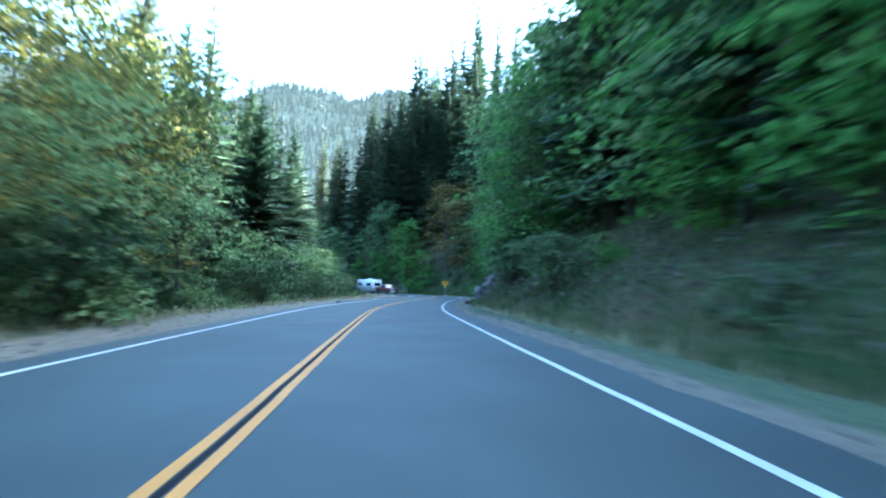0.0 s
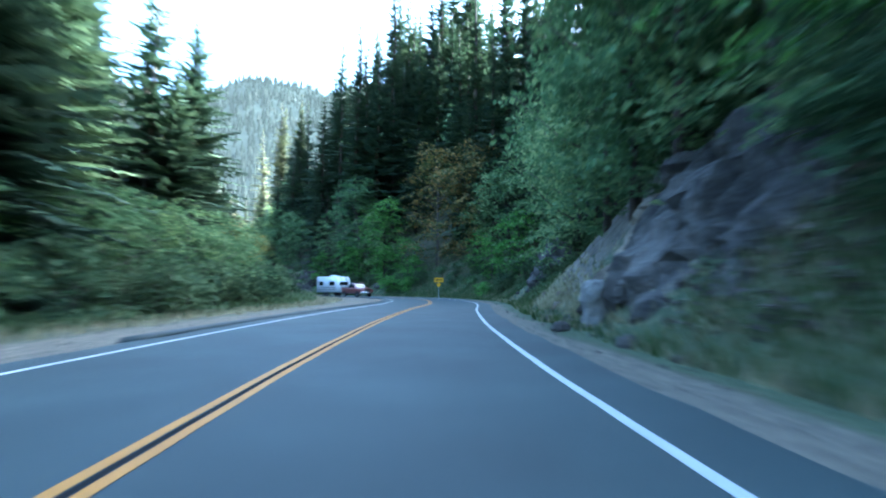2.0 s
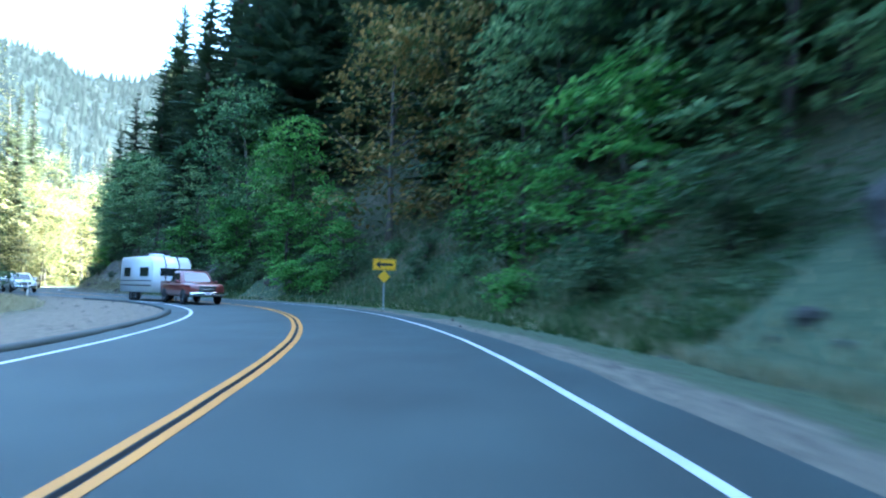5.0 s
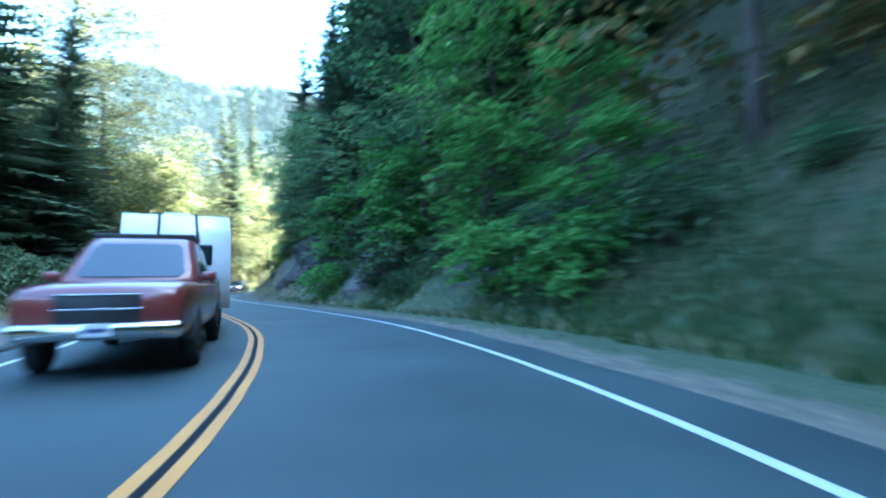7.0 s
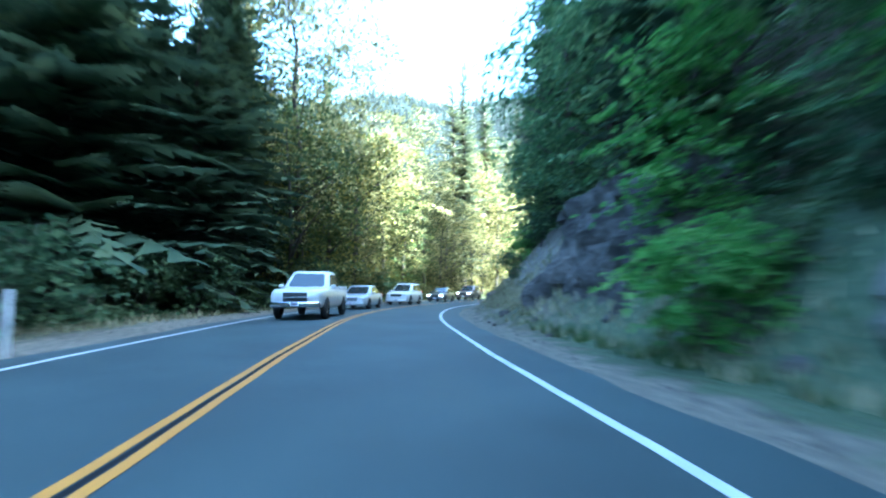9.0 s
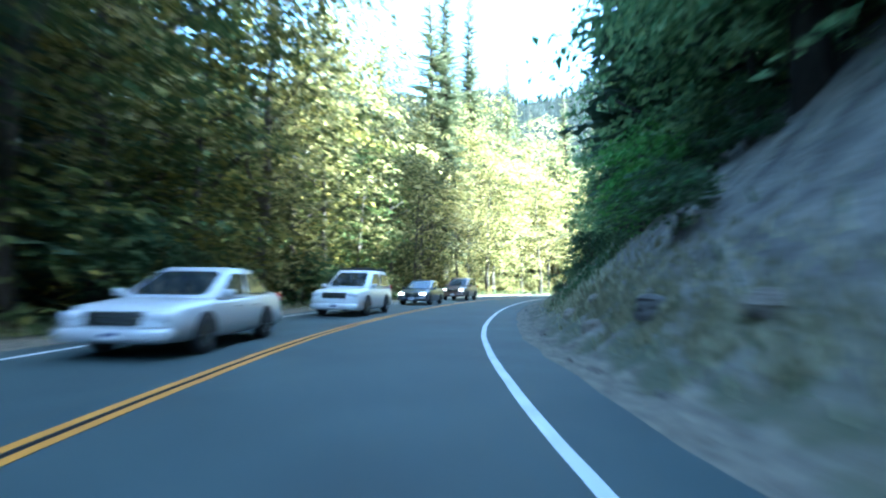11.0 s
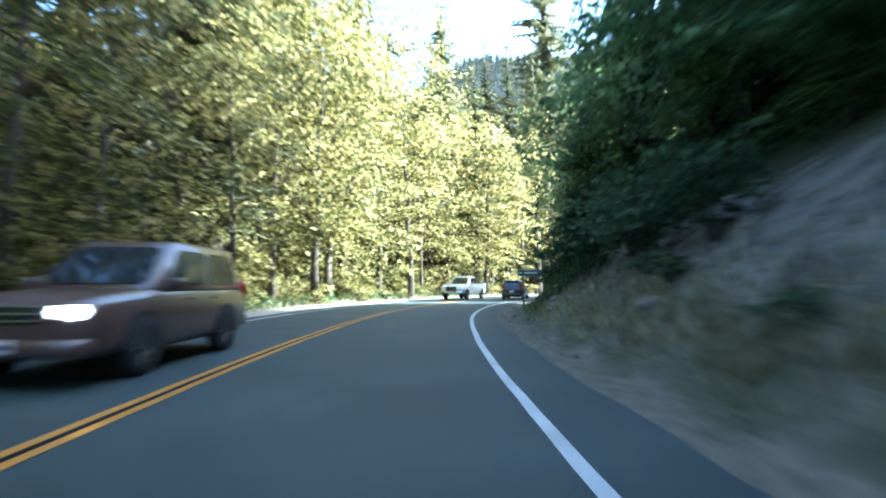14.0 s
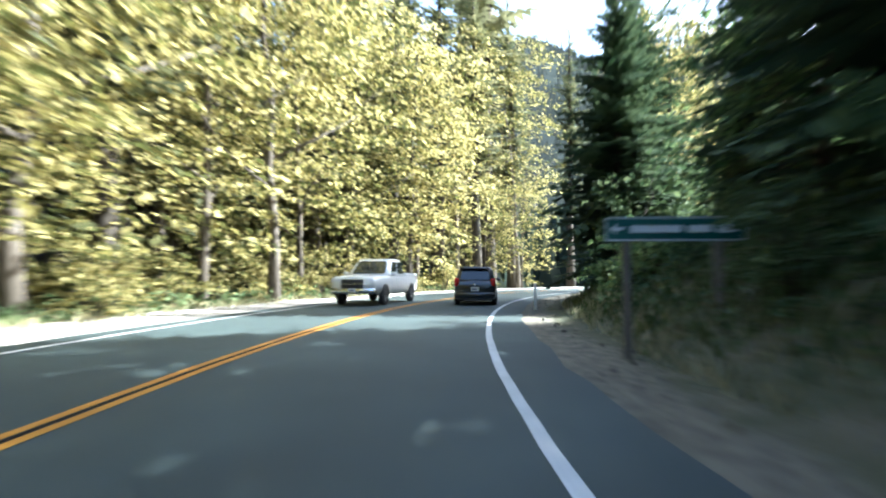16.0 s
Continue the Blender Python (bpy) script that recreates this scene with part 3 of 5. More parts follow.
broad_firs = [make_fir(18, 25, 0.275, NEEDLES, "broad dark green fir with dense layered branches", gap=0.42, per=10, twigs=14, clear=0.03),
              make_fir(19, 21, 0.30, NEEDLES, "broad dark fir with low sweeping branches", gap=0.42, per=10, twigs=14, clear=0.02)]
tall_fir = make_fir(17, 46, 0.105, NEEDLES, "very tall fir with short ragged branches above the bank", gap=0.7, per=6, twigs=9, clear=0.15)
sunny_tall_fir = make_fir(23, 44, 0.12, SUN_NEEDLES, "very tall fir with ragged branches coloured pale as if sunlit", gap=0.6, per=8, clear=0.12, twigs=10)
sunny_firs = [make_fir(21, 30, 0.15, SUN_NEEDLES, "tall fir with thin yellow-green branches coloured as if sunlit and a bare lower trunk", gap=0.6, clear=0.3, twigs=12), make_fir(22, 24, 0.17, SUN_NEEDLES, "fir with pale green branches coloured as if sunlit", gap=0.55, clear=0.25, twigs=12)]
far_limes = [make_leafy(54, 16, 4.4, 1900, SUNLIT_LIME, 0.45, "sunlit yellow-green alder standing back from the road", lobes=12, low=0.25, limbs=6, name="alder_tree")]
bright_maple = make_leafy(38, 13, 4.7, 4300, BRIGHT_LEAF, 0.27, "broad bright green maple with layered foliage on the bank", lobes=17, low=0.12)
bright_tree = make_leafy(35, 5.5, 2.2, 1900, BRIGHT_LEAF, 0.22, "small bright green tree on the bank", lobes=9, low=0.1, limbs=5)
far_maples = [make_leafy(34, 14, 5.0, 1600, MAPLE, 0.50, "green maple higher on the slope", lobes=14, low=0.08, limbs=6)]
maples = [make_leafy(31, 13, 5.0, 3500, MAPLE, 0.31, "leafy green maple leaning from the bank", lobes=17, low=0.05),
          make_leafy(32, 10, 4.2, 2900, MAPLE, 0.29, "leafy green maple with a broad crown", lobes=15, low=0.04),
          make_leafy(33, 16, 4.8, 3600, MAPLE, 0.33, "tall green maple with layered foliage", lobes=19, low=0.06)]
olives = [make_leafy(36, 16, 5.2, 5000, MAPLE_OLIVE, 0.27, "olive-green maple with some yellowing leaves", lobes=16, low=0.12, girth=0.010),
          make_leafy(37, 12, 4.4, 4400, MAPLE_OLIVE, 0.25, "broad maple with olive leaves turning yellow", lobes=14, low=0.08, girth=0.010)]
gold_maple = make_leafy(41, 15, 5.0, 4800, MAPLE_GOLD, 0.32, "maple with leaves turning gold", lobes=18, low=0.06)
limes = [make_leafy(51, 20, 5.4, 6400, SUNLIT_LIME, 0.25, "sunlit yellow-green maple beside the road", lobes=17, low=0.12, girth=0.009),
         make_leafy(52, 25, 5.4, 6800, SUNLIT_LIME, 0.26, "tall sunlit alder with thin trunk and yellow-green leaves", lobes=20, low=0.16, name="alder_tree", girth=0.007),
         make_leafy(53, 14, 4.2, 4600, SUNLIT_LIME, 0.22, "small sunlit maple with yellow-green leaves", lobes=14, low=0.1, girth=0.008)]
bushes = [make_bush(61, 1.9, 1.5, 750, BUSH_LEAF, 0.16, "dense green shrub on the bank"), make_bush(62, 1.1, 1.3, 560, BUSH_LEAF, 0.13, "low spreading green shrub"),
          make_bush(63, 3.4, 2.2, 1050, BUSH_LEAF, 0.22, "large rounded green shrub"), make_bush(64, 1.5, 1.2, 800, MAPLE, 0.16, "bright green shrub beside the road")]
bright_bush = make_bush(67, 2.8, 1.9, 1400, BRIGHT_LEAF, 0.19, "bright green bush at the foot of the bank")
big_sunny_bush = make_bush(68, 3.6, 2.3, 1500, SUNLIT_LIME, 0.2, "large sunlit yellow-green bush under the alders")
sunny_bushes = [make_bush(65, 2.0, 1.6, 900, SUNLIT_LIME, 0.17, "sunlit pale green shrub"), make_bush(66, 1.2, 1.3, 700, SUNLIT_LIME, 0.14, "low sunlit pale green shrub")]
USED = set()
PLACES = []


def plant(kind, s, d, scale=1.0, turn=None, tilt=0.0):
    p = at(s, d)
    plant_xy(kind, p[0], p[1], scale, turn, tilt)


def plant_xy(kind, x, y, scale=1.0, turn=None, tilt=0.0):
    PLACES.append((kind, x, y, scale, random.uniform(0, 360) if turn is None else turn, tilt))


def settle_all():
    """Puts every planted thing on the ground: the first of a kind is the model itself, the rest are copies."""
    if not PLACES:
        return
    zs = height([p[1] for p in PLACES], [p[2] for p in PLACES])
    done = set()
    for (kind, x, y, sc, turn, tilt), z in zip(PLACES, zs):
        m = pose(x, y, z - 0.08 * sc, tilt, tilt * 0.6, turn)
        if kind.name in done:
            ob = copy_thing(kind, m)
        else:
            done.add(kind.name)
            ob = kind
            FIRSTS.append((kind, m, sc))
            continue
        ob.scale = (sc, sc, sc * random.uniform(0.92, 1.08))
    for kind, m, sc in FIRSTS:
        kind.matrix_basis = m
        kind.scale = (sc, sc, sc)


FIRSTS = []
rr = random.Random(5)
pick = lambda seq: seq[rr.randrange(len(seq))]

# landmark trees on the bank
plant_xy(gold_maple, 5.6, 112.5, 1.32, 40)
plant_xy(gold_maple, 11.5, 107.0, 1.05, 150)
plant(bright_tree, 121.5, 9.2, 1.15)
plant(bright_tree, 125, 10.2, 1.2)
plant(bright_bush, 127, 6.9, 0.9)
plant(bright_bush, 157.5, 8.6, 0.9)
plant(bright_tree, 98, 12.5, 1.0)
plant(bright_tree, 93, 11.0, 1.0)
plant(bright_tree, 9, 10.8, 1.5)
plant(bright_tree, 14.5, 11.5, 1.7)
plant(bright_tree, 110.5, 10.5, 1.2)
plant(bright_bush, 108.5, 8.2, 1.0)
plant(bright_bush, 112, 7.9, 1.0)
for x, y, k in ((-13.8, 24, 1.15), (-16.8, 30, 1.3), (-20.5, 36, 1.35), (-19, 25, 1.4), (-23, 31, 1.4)):
    plant_xy(pick(olives), x, y, k)
plant_xy(sunny_firs[0], -18.3, 33.5, 0.9)
for x, y, k in ((-19, 57, 1.05), (-18.5, 75, 1.05), (-24, 70, 1.1), (-23, 50, 1.1), (-26, 60, 1.15)):
    plant_xy(broad_firs[0], x, y, k)
for x, y, k in ((-16.5, 66.5, 0.9), (-14.8, 47.5, 0.9), (-21, 64, 1.0), (-20, 42, 1.0)):
    plant_xy(broad_firs[1], x, y, k)
for x, y, k in ((-8.8, 131.5, 1.0), (-1.8, 132, 1.1), (-6, 137, 0.95), (8, 133, 1.05), (14, 137, 1.1), (-13, 139, 0.9)):
    plant_xy(tall_fir, x, y, k)
for x, y, k in ((-33, 175, 1.5), (-29.5, 181, 1.45), (-36, 184, 1.35), (-31, 189, 1.5)):
    plant_xy(sunny_firs[0], x, y, k)
plant_xy(bright_maple, 7.3, 33.5, 1.15, 200, -7)
plant_xy(bright_maple, 9.8, 18.5, 1.0, 80, -5)
plant_xy(bright_maple, -6.2, 128.0, 0.85)
plant_xy(firs[0], 11.0, 28.5, 1.1)
plant_xy(broad_firs[0], -45.5, 134.0, 0.9)
for x, y, k in ((-45.6, 206, 0.6), (-46.8, 202.5, 0.55), (-44.0, 210, 0.62)):
    plant_xy(broad_firs[1], x, y, k)
for s, d, k in ((97, 17.5, 0.95), (91, 17, 1.0)):
    plant(broad_firs[1], s, d, k)
for s, d, k in ((186, 14, 0.75), (193, 15, 0.75), (201, 14, 0.65)):
    plant(broad_firs[1], s, d, k)
plant(bright_tree, 114.5, 9.4, 1.2)
plant(bright_tree, 88, 12.0, 1.5)
plant_xy(bright_maple, -3.0, 120.5, 0.98, 10)
plant(maples[0], 84, 14.5, 1.1)
plant(maples[2], 90, 15.5, 1.1)
plant(maples[0], 71, 12.5, 1.2)
plant(maples[2], 78, 15.0, 1.2)
plant(maples[2], 26, 13.0, 1.15)
plant(maples[0], 33, 13.0, 1.15)
plant(maples[0], 13, 13.0, 1.1)
plant(maples[2], 6, 15.0, 1.1)
plant(firs[2], 20, 15.0, 1.0)
plant(firs[2], 100, 17.0, 1.1)

for s in (37, 41, 45, 49.5, 54):
    plant(pick(maples), s, 4.7 + np.interp(s, *VERGE_R) + rr.uniform(3.2, 4.6), rr.uniform(0.95, 1.2))
plant_xy(bright_bush, -1.2, 114.2, 1.0)
plant_xy(bright_tree, 2.2, 112.0, 0.85)
plant_xy(bright_bush, 9.6, 91.0, 0.7)
plant_xy(bright_bush, 7.3, 20.0, 0.45)
plant_xy(bright_bush, 6.6, 27.0, 0.4)
plant_xy(bright_tree, -15.0, 128.6, 1.0)
plant_xy(bright_tree, -9.0, 125.5, 0.9)
plant_xy(bright_tree, -31.5, 148.5, 0.6)

UPPER = []


def join_trees(places, name, label):
    """Trees too far off to tell apart, trunks and crowns, as one wood."""
    V, F, M = [], [], []
    for kind, s, d, k in places:
        x, y = at(s, d)[:2]
        z = float(height(x, y)[0]) - 0.1
        a = rr.uniform(0, 6.283)
        turn = np.array([[math.cos(a), -math.sin(a), 0], [math.sin(a), math.cos(a), 0], [0, 0, 1]]) * k
        for child in kind.children:
            o = len(V)
            co = np.array([v.co[:] for v in child.data.vertices]) @ turn.T + np.array([x, y, z])
            V += co.tolist()
            F += [[o + i for i in p.vertices] for p in child.data.polygons]
            M += [int(child.name.startswith("trunk"))] * len(child.data.polygons)
    me = mesh_from(name, V, F, NEEDLES)
    me.materials.append(BARK)
    me.polygons.foreach_set("material_index", M)
    return tagged(new(name, me), label, "forest", kind="stuff")


# hillside: leafy trees at the foot, firs above
for s in np.arange(-14, 262, 4.4):
    bare = any(a - 2 < s < b + 1 for a, b, top in PALE_BANKS)
    base = 4.7 + np.interp(s, *VERGE_R)
    kinds = maples if s > 178 or rr.random() < (0.85 if 80 < s < 135 else 0.66 if s < 130 else 0.5) else firs
    d = base + (rr.uniform(2.6, 5.0) if not bare else rr.uniform(4.0, 6.5))
    d += 2.8 if s < 46 or 84 < s < 110 else 3.2 if 69 < s < 83 else 0
    if 104 < s < 115 or 214 < s < 224:
        continue
    if s >= 224:
        kinds = limes
    plant(pick(kinds), s + rr.uniform(-1.5, 1.5), d, rr.uniform(0.75, 1.05) * (0.62 if s > 178 else 1), tilt=rr.uniform(-6, 3))
for row in range(6):
    for s in np.arange(-20 + row * 2, 168, 5.4):
        base = 4.7 + np.interp(s, *VERGE_R)
        d = base + 9.5 + row * 6.5 + rr.uniform(-2, 2)
        kind = pick((far_firs if row else firs) if rr.random() < 0.8 else (far_maples if row else maples))
        place = (kind, s + rr.uniform(-2.4, 2.4), d, rr.uniform(0.85, 1.3))
        if row < 3:
            plant(*place)
        else:
            UPPER.append(place if kind in far_firs else (far_firs[0],) + place[1:])
join_trees(UPPER, "hillside_woods", "dark green firs crowding the upper hillside")

# the far side of the road
for s in np.arange(-12, 262, 4.6):
    edge = 4.3 + np.interp(s, *VERGE_L)
    for row in range(4):
        d = -(edge + 1.8 + row * 5.2 + rr.uniform(-1.4, 1.4))
        if (s < 6 and row > 0) or (s > 215 and row > 2) or (27 < s < 70 and d > -17.5) or (66 < s < 112 and d > -16) or (100 < s < 144 and d > -14.5):
            continue
        if s > 179:
            kinds = (limes + olives[:1] if s < 204 else limes) if row < 2 else (far_firs if rr.random() < 0.55 else far_limes)
        elif s > 153:
            kinds = (olives + limes if row < 1 else olives + limes[1:2] + maples[:1]) if row < 2 else far_firs
        else:
            kinds = (firs[:3] if row < 2 else far_firs) if rr.random() < (1.0 if s > 40 else 0.94) else (maples if row < 2 else far_maples)
            if s > 114:
                kinds = firs[:2] if row < 1 else broad_firs if row < 2 else far_firs
            elif s > 69:
                kinds = olives[1:] + firs[3:] + firs[3:]
        if s < 44 and row == 3:
            continue
        if s < 40 and row < 2:
            kinds = olives + maples[1:2] + (firs[3:] if row else [])
        plant(pick(kinds), s + rr.uniform(-2, 2), d, rr.uniform(0.75, 1.1) * (0.74 if s < 44 or 69 < s < 114 else 1.3 if 140 < s < 179 or s > 214 else 1.12 if s > 171 else 1))

for s in np.arange(166, 192, 3.2):
    plant(pick(far_maples + firs[3:]), s, 4.7 + np.interp(s, *VERGE_R) + rr.uniform(6.5, 10.5), rr.uniform(0.7, 0.9))
for s in np.arange(184, 197, 2.0):
    plant(pick(maples + far_maples), s, 4.7 + np.interp(s, *VERGE_R) + rr.uniform(5.6, 9.0), rr.uniform(0.85, 1.05), tilt=rr.uniform(-6, 0))
for s, d, k in ((189, 7.4, 0.75), (191.5, 8.0, 0.8), (186.5, 7.8, 0.6), (194, 7.2, 0.7), (167, 7.6, 0.6), (173, 8.2, 0.6), (153, 7.4, 0.55), (146, 8.6, 0.6)):
    plant(bushes[2], s, d, k)
for s in np.arange(140, 197, 1.5):
    if rr.random() < (0.3 if s < 162 else 0.6):
        plant(pick(bushes[:2]), s, 4.9 + np.interp(s, *VERGE_R) + rr.uniform(0.5, 4.4), rr.uniform(0.4, 0.85))
for s in np.arange(197, 214, 2.6):
    plant(pick(firs[3:] + maples[:1]), s, 4.7 + np.interp(s, *VERGE_R) + rr.uniform(3.6, 6.0), rr.uniform(0.7, 0.85))
for s in np.arange(198, 214, 2.4):
    plant(firs[3], s, 4.7 + np.interp(s, *VERGE_R) + rr.uniform(2.2, 3.8), rr.uniform(0.6, 0.8), tilt=rr.uniform(-6, 2))
for s in np.arange(150, 186, 3.0):
    plant(pick(maples[:2] + firs[3:]), s, 4.7 + np.interp(s, *VERGE_R) + rr.uniform(4.6, 6.2), rr.uniform(0.6, 0.9), tilt=rr.uniform(-8, 2))
for s in np.arange(46, 72, 2.2):
    plant(bushes[2], s, -(4.3 + np.interp(s, *VERGE_L) + rr.uniform(1.6, 3.4)), rr.uniform(0.7, 1.15))
for s in np.arange(40, 71, 3.4):
    plant(maples[1], s, -(4.3 + np.interp(s, *VERGE_L) + rr.uniform(3.6, 6.5)), rr.uniform(0.48, 0.72))

# tall firs in sunlit colours where the valley bends
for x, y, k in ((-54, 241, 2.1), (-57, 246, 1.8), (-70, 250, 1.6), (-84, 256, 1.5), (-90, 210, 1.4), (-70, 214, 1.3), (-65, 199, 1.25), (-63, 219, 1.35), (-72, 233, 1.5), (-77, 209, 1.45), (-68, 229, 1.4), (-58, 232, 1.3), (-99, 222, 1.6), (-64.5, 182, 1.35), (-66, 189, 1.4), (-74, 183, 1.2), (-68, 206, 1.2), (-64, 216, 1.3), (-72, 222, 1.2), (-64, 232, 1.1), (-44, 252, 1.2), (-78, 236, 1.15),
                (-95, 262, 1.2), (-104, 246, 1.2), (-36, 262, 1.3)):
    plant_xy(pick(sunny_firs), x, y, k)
# Some, such as (22, 107) and (24, 112), are added to block stray sun.
for x, y, k in ((11, 115, 1.2), (6, 139, 1.45), (11, 138, 1.5), (16, 143, 1.5), (1, 143, 1.4), (-5, 128, 1.5), (-7.5, 132, 1.45), (22, 107, 1.1), (24, 112, 1.1), (3, 130, 1.25), (6.5, 127.5, 1.2), (10, 131, 1.25), (-1.5, 133, 1.15)):
    plant_xy(firs[2], x, y, k)
for s, d, k in ((160, 11.5, 1.1), (168, 10.8, 0.9), (171, 10.5, 1.1), (172, 14, 1.2), (156, 15, 1.2), (176, 12, 1.0)):
    plant(maples[2], s, d, k * 0.8)
for s, d, k in ((123, -17, 1.2), (127, -15, 1.25), (131, -13.5, 1.15)):
    plant(firs[1], s, d, k)
plant(sunny_firs[1], 151, -17, 1.2)
for s, d in ((238, -9), (244, -12), (249, -8), (254, -14), (258, -10), (247, -18)):
    plant(sunny_firs[0], s, d, rr.uniform(1.0, 1.3))
for x, y, k in ((-18, 194, 2.1), (-12, 186, 1.9), (-1, 160, 1.55), (5, 168, 1.5)):
    plant_xy(firs[2], x, y, k)

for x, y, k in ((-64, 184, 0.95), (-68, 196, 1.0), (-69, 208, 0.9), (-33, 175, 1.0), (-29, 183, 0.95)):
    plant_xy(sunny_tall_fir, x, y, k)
for x, y, k in ((16, 108, 1.05), (20, 112, 1.0), (12, 113, 0.95)):
    plant_xy(tall_fir, x, y, k)
for s in np.arange(162, 232, 2.1):
    plant(big_sunny_bush, s, -(4.3 + np.interp(s, *VERGE_L) + rr.uniform(2.2, 6.5)), rr.uniform(0.7, 1.2))

for s, d, k in ((33.5, 8.0, 0.85), (35.2, 8.4, 0.9), (36.8, 9.4, 1.0), (31.5, 8.8, 0.9)):
    plant(bushes[2], s, d, k)

# shrubs
for s in np.arange(-10, 250, 1.7):
    bare = any(a < s < b for a, b, top in PALE_BANKS) or 68 < s < 81
    base = 4.7 + np.interp(s, *VERGE_R)
    if not bare and (s > 46 or rr.random() < 0.45):
        plant(pick(bushes), s + rr.uniform(-0.8, 0.8), base + rr.uniform(0.6, 4.6) , rr.uniform(0.6, 1.15))
    if rr.random() < 0.7 and not (68 < s < 108):
        edge = 4.3 + np.interp(s, *VERGE_L)
        plant(pick(sunny_bushes if s > 182 else bushes), s, -(edge + rr.uniform(0.3, 2.6)), rr.uniform(0.7, 1.25))
for s, d, k in ((65, -12, 1.0), (69, -14, 1.1), (60, -15, 1.1)):
    plant(bushes[2], s, d, k)
settle_all()


# ---- undergrowth, grass and far woods ----
def leaf_quads(xyz, size, rng, flat=0.8):
    """One small leaf at each place, turned at random."""
    n = len(xyz)
    nrm = np.stack([rng.normal(0, flat, n), rng.normal(0, flat, n), np.ones(n)], 1)
    nrm /= np.linalg.norm(nrm, axis=1)[:, None]
    a = rng.uniform(0, 6.283, n)
    t = np.cross(nrm, np.stack([np.cos(a), np.sin(a), 0 * a + 0.1], 1))
    t /= np.linalg.norm(t, axis=1)[:, None]
    w = np.cross(nrm, t)
    s = (size * rng.uniform(0.55, 1.4, n))[:, None]
    v = np.stack([xyz - t * s * 0.5, xyz + w * s * 0.36 + nrm * s * 0.1, xyz + t * s * 0.6 - nrm * s * 0.15, xyz - w * s * 0.36 + nrm * s * 0.1], 1).reshape(-1, 3)
    return v, np.arange(4 * n).reshape(-1, 4)


def blades(xy, z, tall, rng):
    """One leaning blade at each place."""
    n = len(xy)
    a = rng.uniform(0, 6.283, n)
    h = tall * rng.uniform(0.4, 1.3, n)
    w = 0.02 + 0.02 * rng.random(n)
    base = np.stack([xy[:, 0], xy[:, 1], z - 0.03], 1)
    side = np.stack([np.cos(a) * w, np.sin(a) * w, 0 * a], 1)
    lean = rng.uniform(0, 6.283, n)
    tip = base + np.stack([np.cos(lean) * h * 0.4, np.sin(lean) * h * 0.4, h], 1)
    return np.stack([base - side, base + side, tip], 1).reshape(-1, 3), np.arange(3 * n).reshape(-1, 3)


def stuff(name, vf, mat, label, category):
    return tagged(new(name, mesh_from(name, vf[0].tolist(), vf[1].tolist(), mat)), label, category, kind="stuff")


def along(s, d):
    """Places for arrays of stations and offsets."""
    i = np.clip(np.searchsorted(STATION, s), 1, len(LINE) - 1)
    u = ((s - STATION[i - 1]) / (STATION[i] - STATION[i - 1]))[:, None]
    return LINE[i - 1] * (1 - u) + LINE[i] * u + (RIGHT[i - 1] * (1 - u) + RIGHT[i] * u) * d[:, None]


def bare_at(s, u):
    out = np.zeros(len(s), bool)
    for a, b, top in PALE_BANKS:
        out |= (s > a) & (s < b) & (u < top + 1.5)
    for a, b, top in ROCK_FEET:
        out |= (s > a) & (s < b) & (u < top)
    return out


ROCK_FEET = [(37, 49, 3.2), (72.5, 80, 3.2), (112, 117, 2.4), (121, 127, 2.4), (129, 139, 3.2)]
gen = np.random.default_rng(9)
n = 130000
us = gen.uniform(-8, 245, n)
uu = gen.gamma(1.6, 3.2, n) + 0.1
keep = ~bare_at(us, uu) & (uu < 22) & ((us > 37) | (uu > 7) | (gen.random(n) < 0.3)) & ((us < 84) | (us > 104) | (uu > 5) | (gen.random(n) < 0.35))
us, uu = us[keep], uu[keep]
xy = along(us, 4.7 + np.interp(us, *VERGE_R) + uu)
patch = rough(xy[:, 0], xy[:, 1], 7)
keep = patch > -0.55 + 0.5 * gen.random(len(patch)) - 0.5
xy, patch = xy[keep], patch[keep]
z = height(xy[:, 0], xy[:, 1]) + np.abs(gen.normal(0, 0.22, len(xy))) * (1.0 + np.maximum(patch, 0) * 1.6)
stuff("undergrowth", leaf_quads(np.stack([xy[:, 0], xy[:, 1], z], 1), 0.17, gen), BUSH_LEAF, "tangled green vines and ferns covering the bank", "undergrowth")
n = 26000
us = gen.uniform(-8, 245, n)
ud = -(4.3 + np.interp(us, *VERGE_L) + gen.gamma(1.5, 2.6, n))
xy = along(us, ud)
z = height(xy[:, 0], xy[:, 1]) + np.abs(gen.normal(0, 0.28, n))
stuff("undergrowth", leaf_quads(np.stack([xy[:, 0], xy[:, 1], z], 1), 0.24, gen), BUSH_LEAF, "low green undergrowth below the roadside trees", "undergrowth")
n = 42000
us = gen.uniform(-6, 240, n)
right = gen.random(n) < 0.62
ud = np.where(right, 4.95 + np.interp(us, *VERGE_R) * 0.55 + gen.gamma(1.6, 0.55, n), -(4.6 + np.interp(us, *VERGE_L) * 0.55 + gen.gamma(2.0, 1.0, n)))
xy = along(us, ud)
stuff("dry_grass", blades(xy, height(xy[:, 0], xy[:, 1]), 0.30, gen), DRY_GRASS, "dry pale grass along the road's verges", "grass")
n = 44000
us = -6 + 246 * gen.random(n) ** 1.35
ud = 4.9 + np.interp(us, *VERGE_R) * 0.62 + gen.gamma(1.8, 1.0, n)
keep = ~bare_at(us, ud - 4.7 - np.interp(us, *VERGE_R)) | (gen.random(n) < 0.05)
xy = along(us[keep], ud[keep])
n = 36000
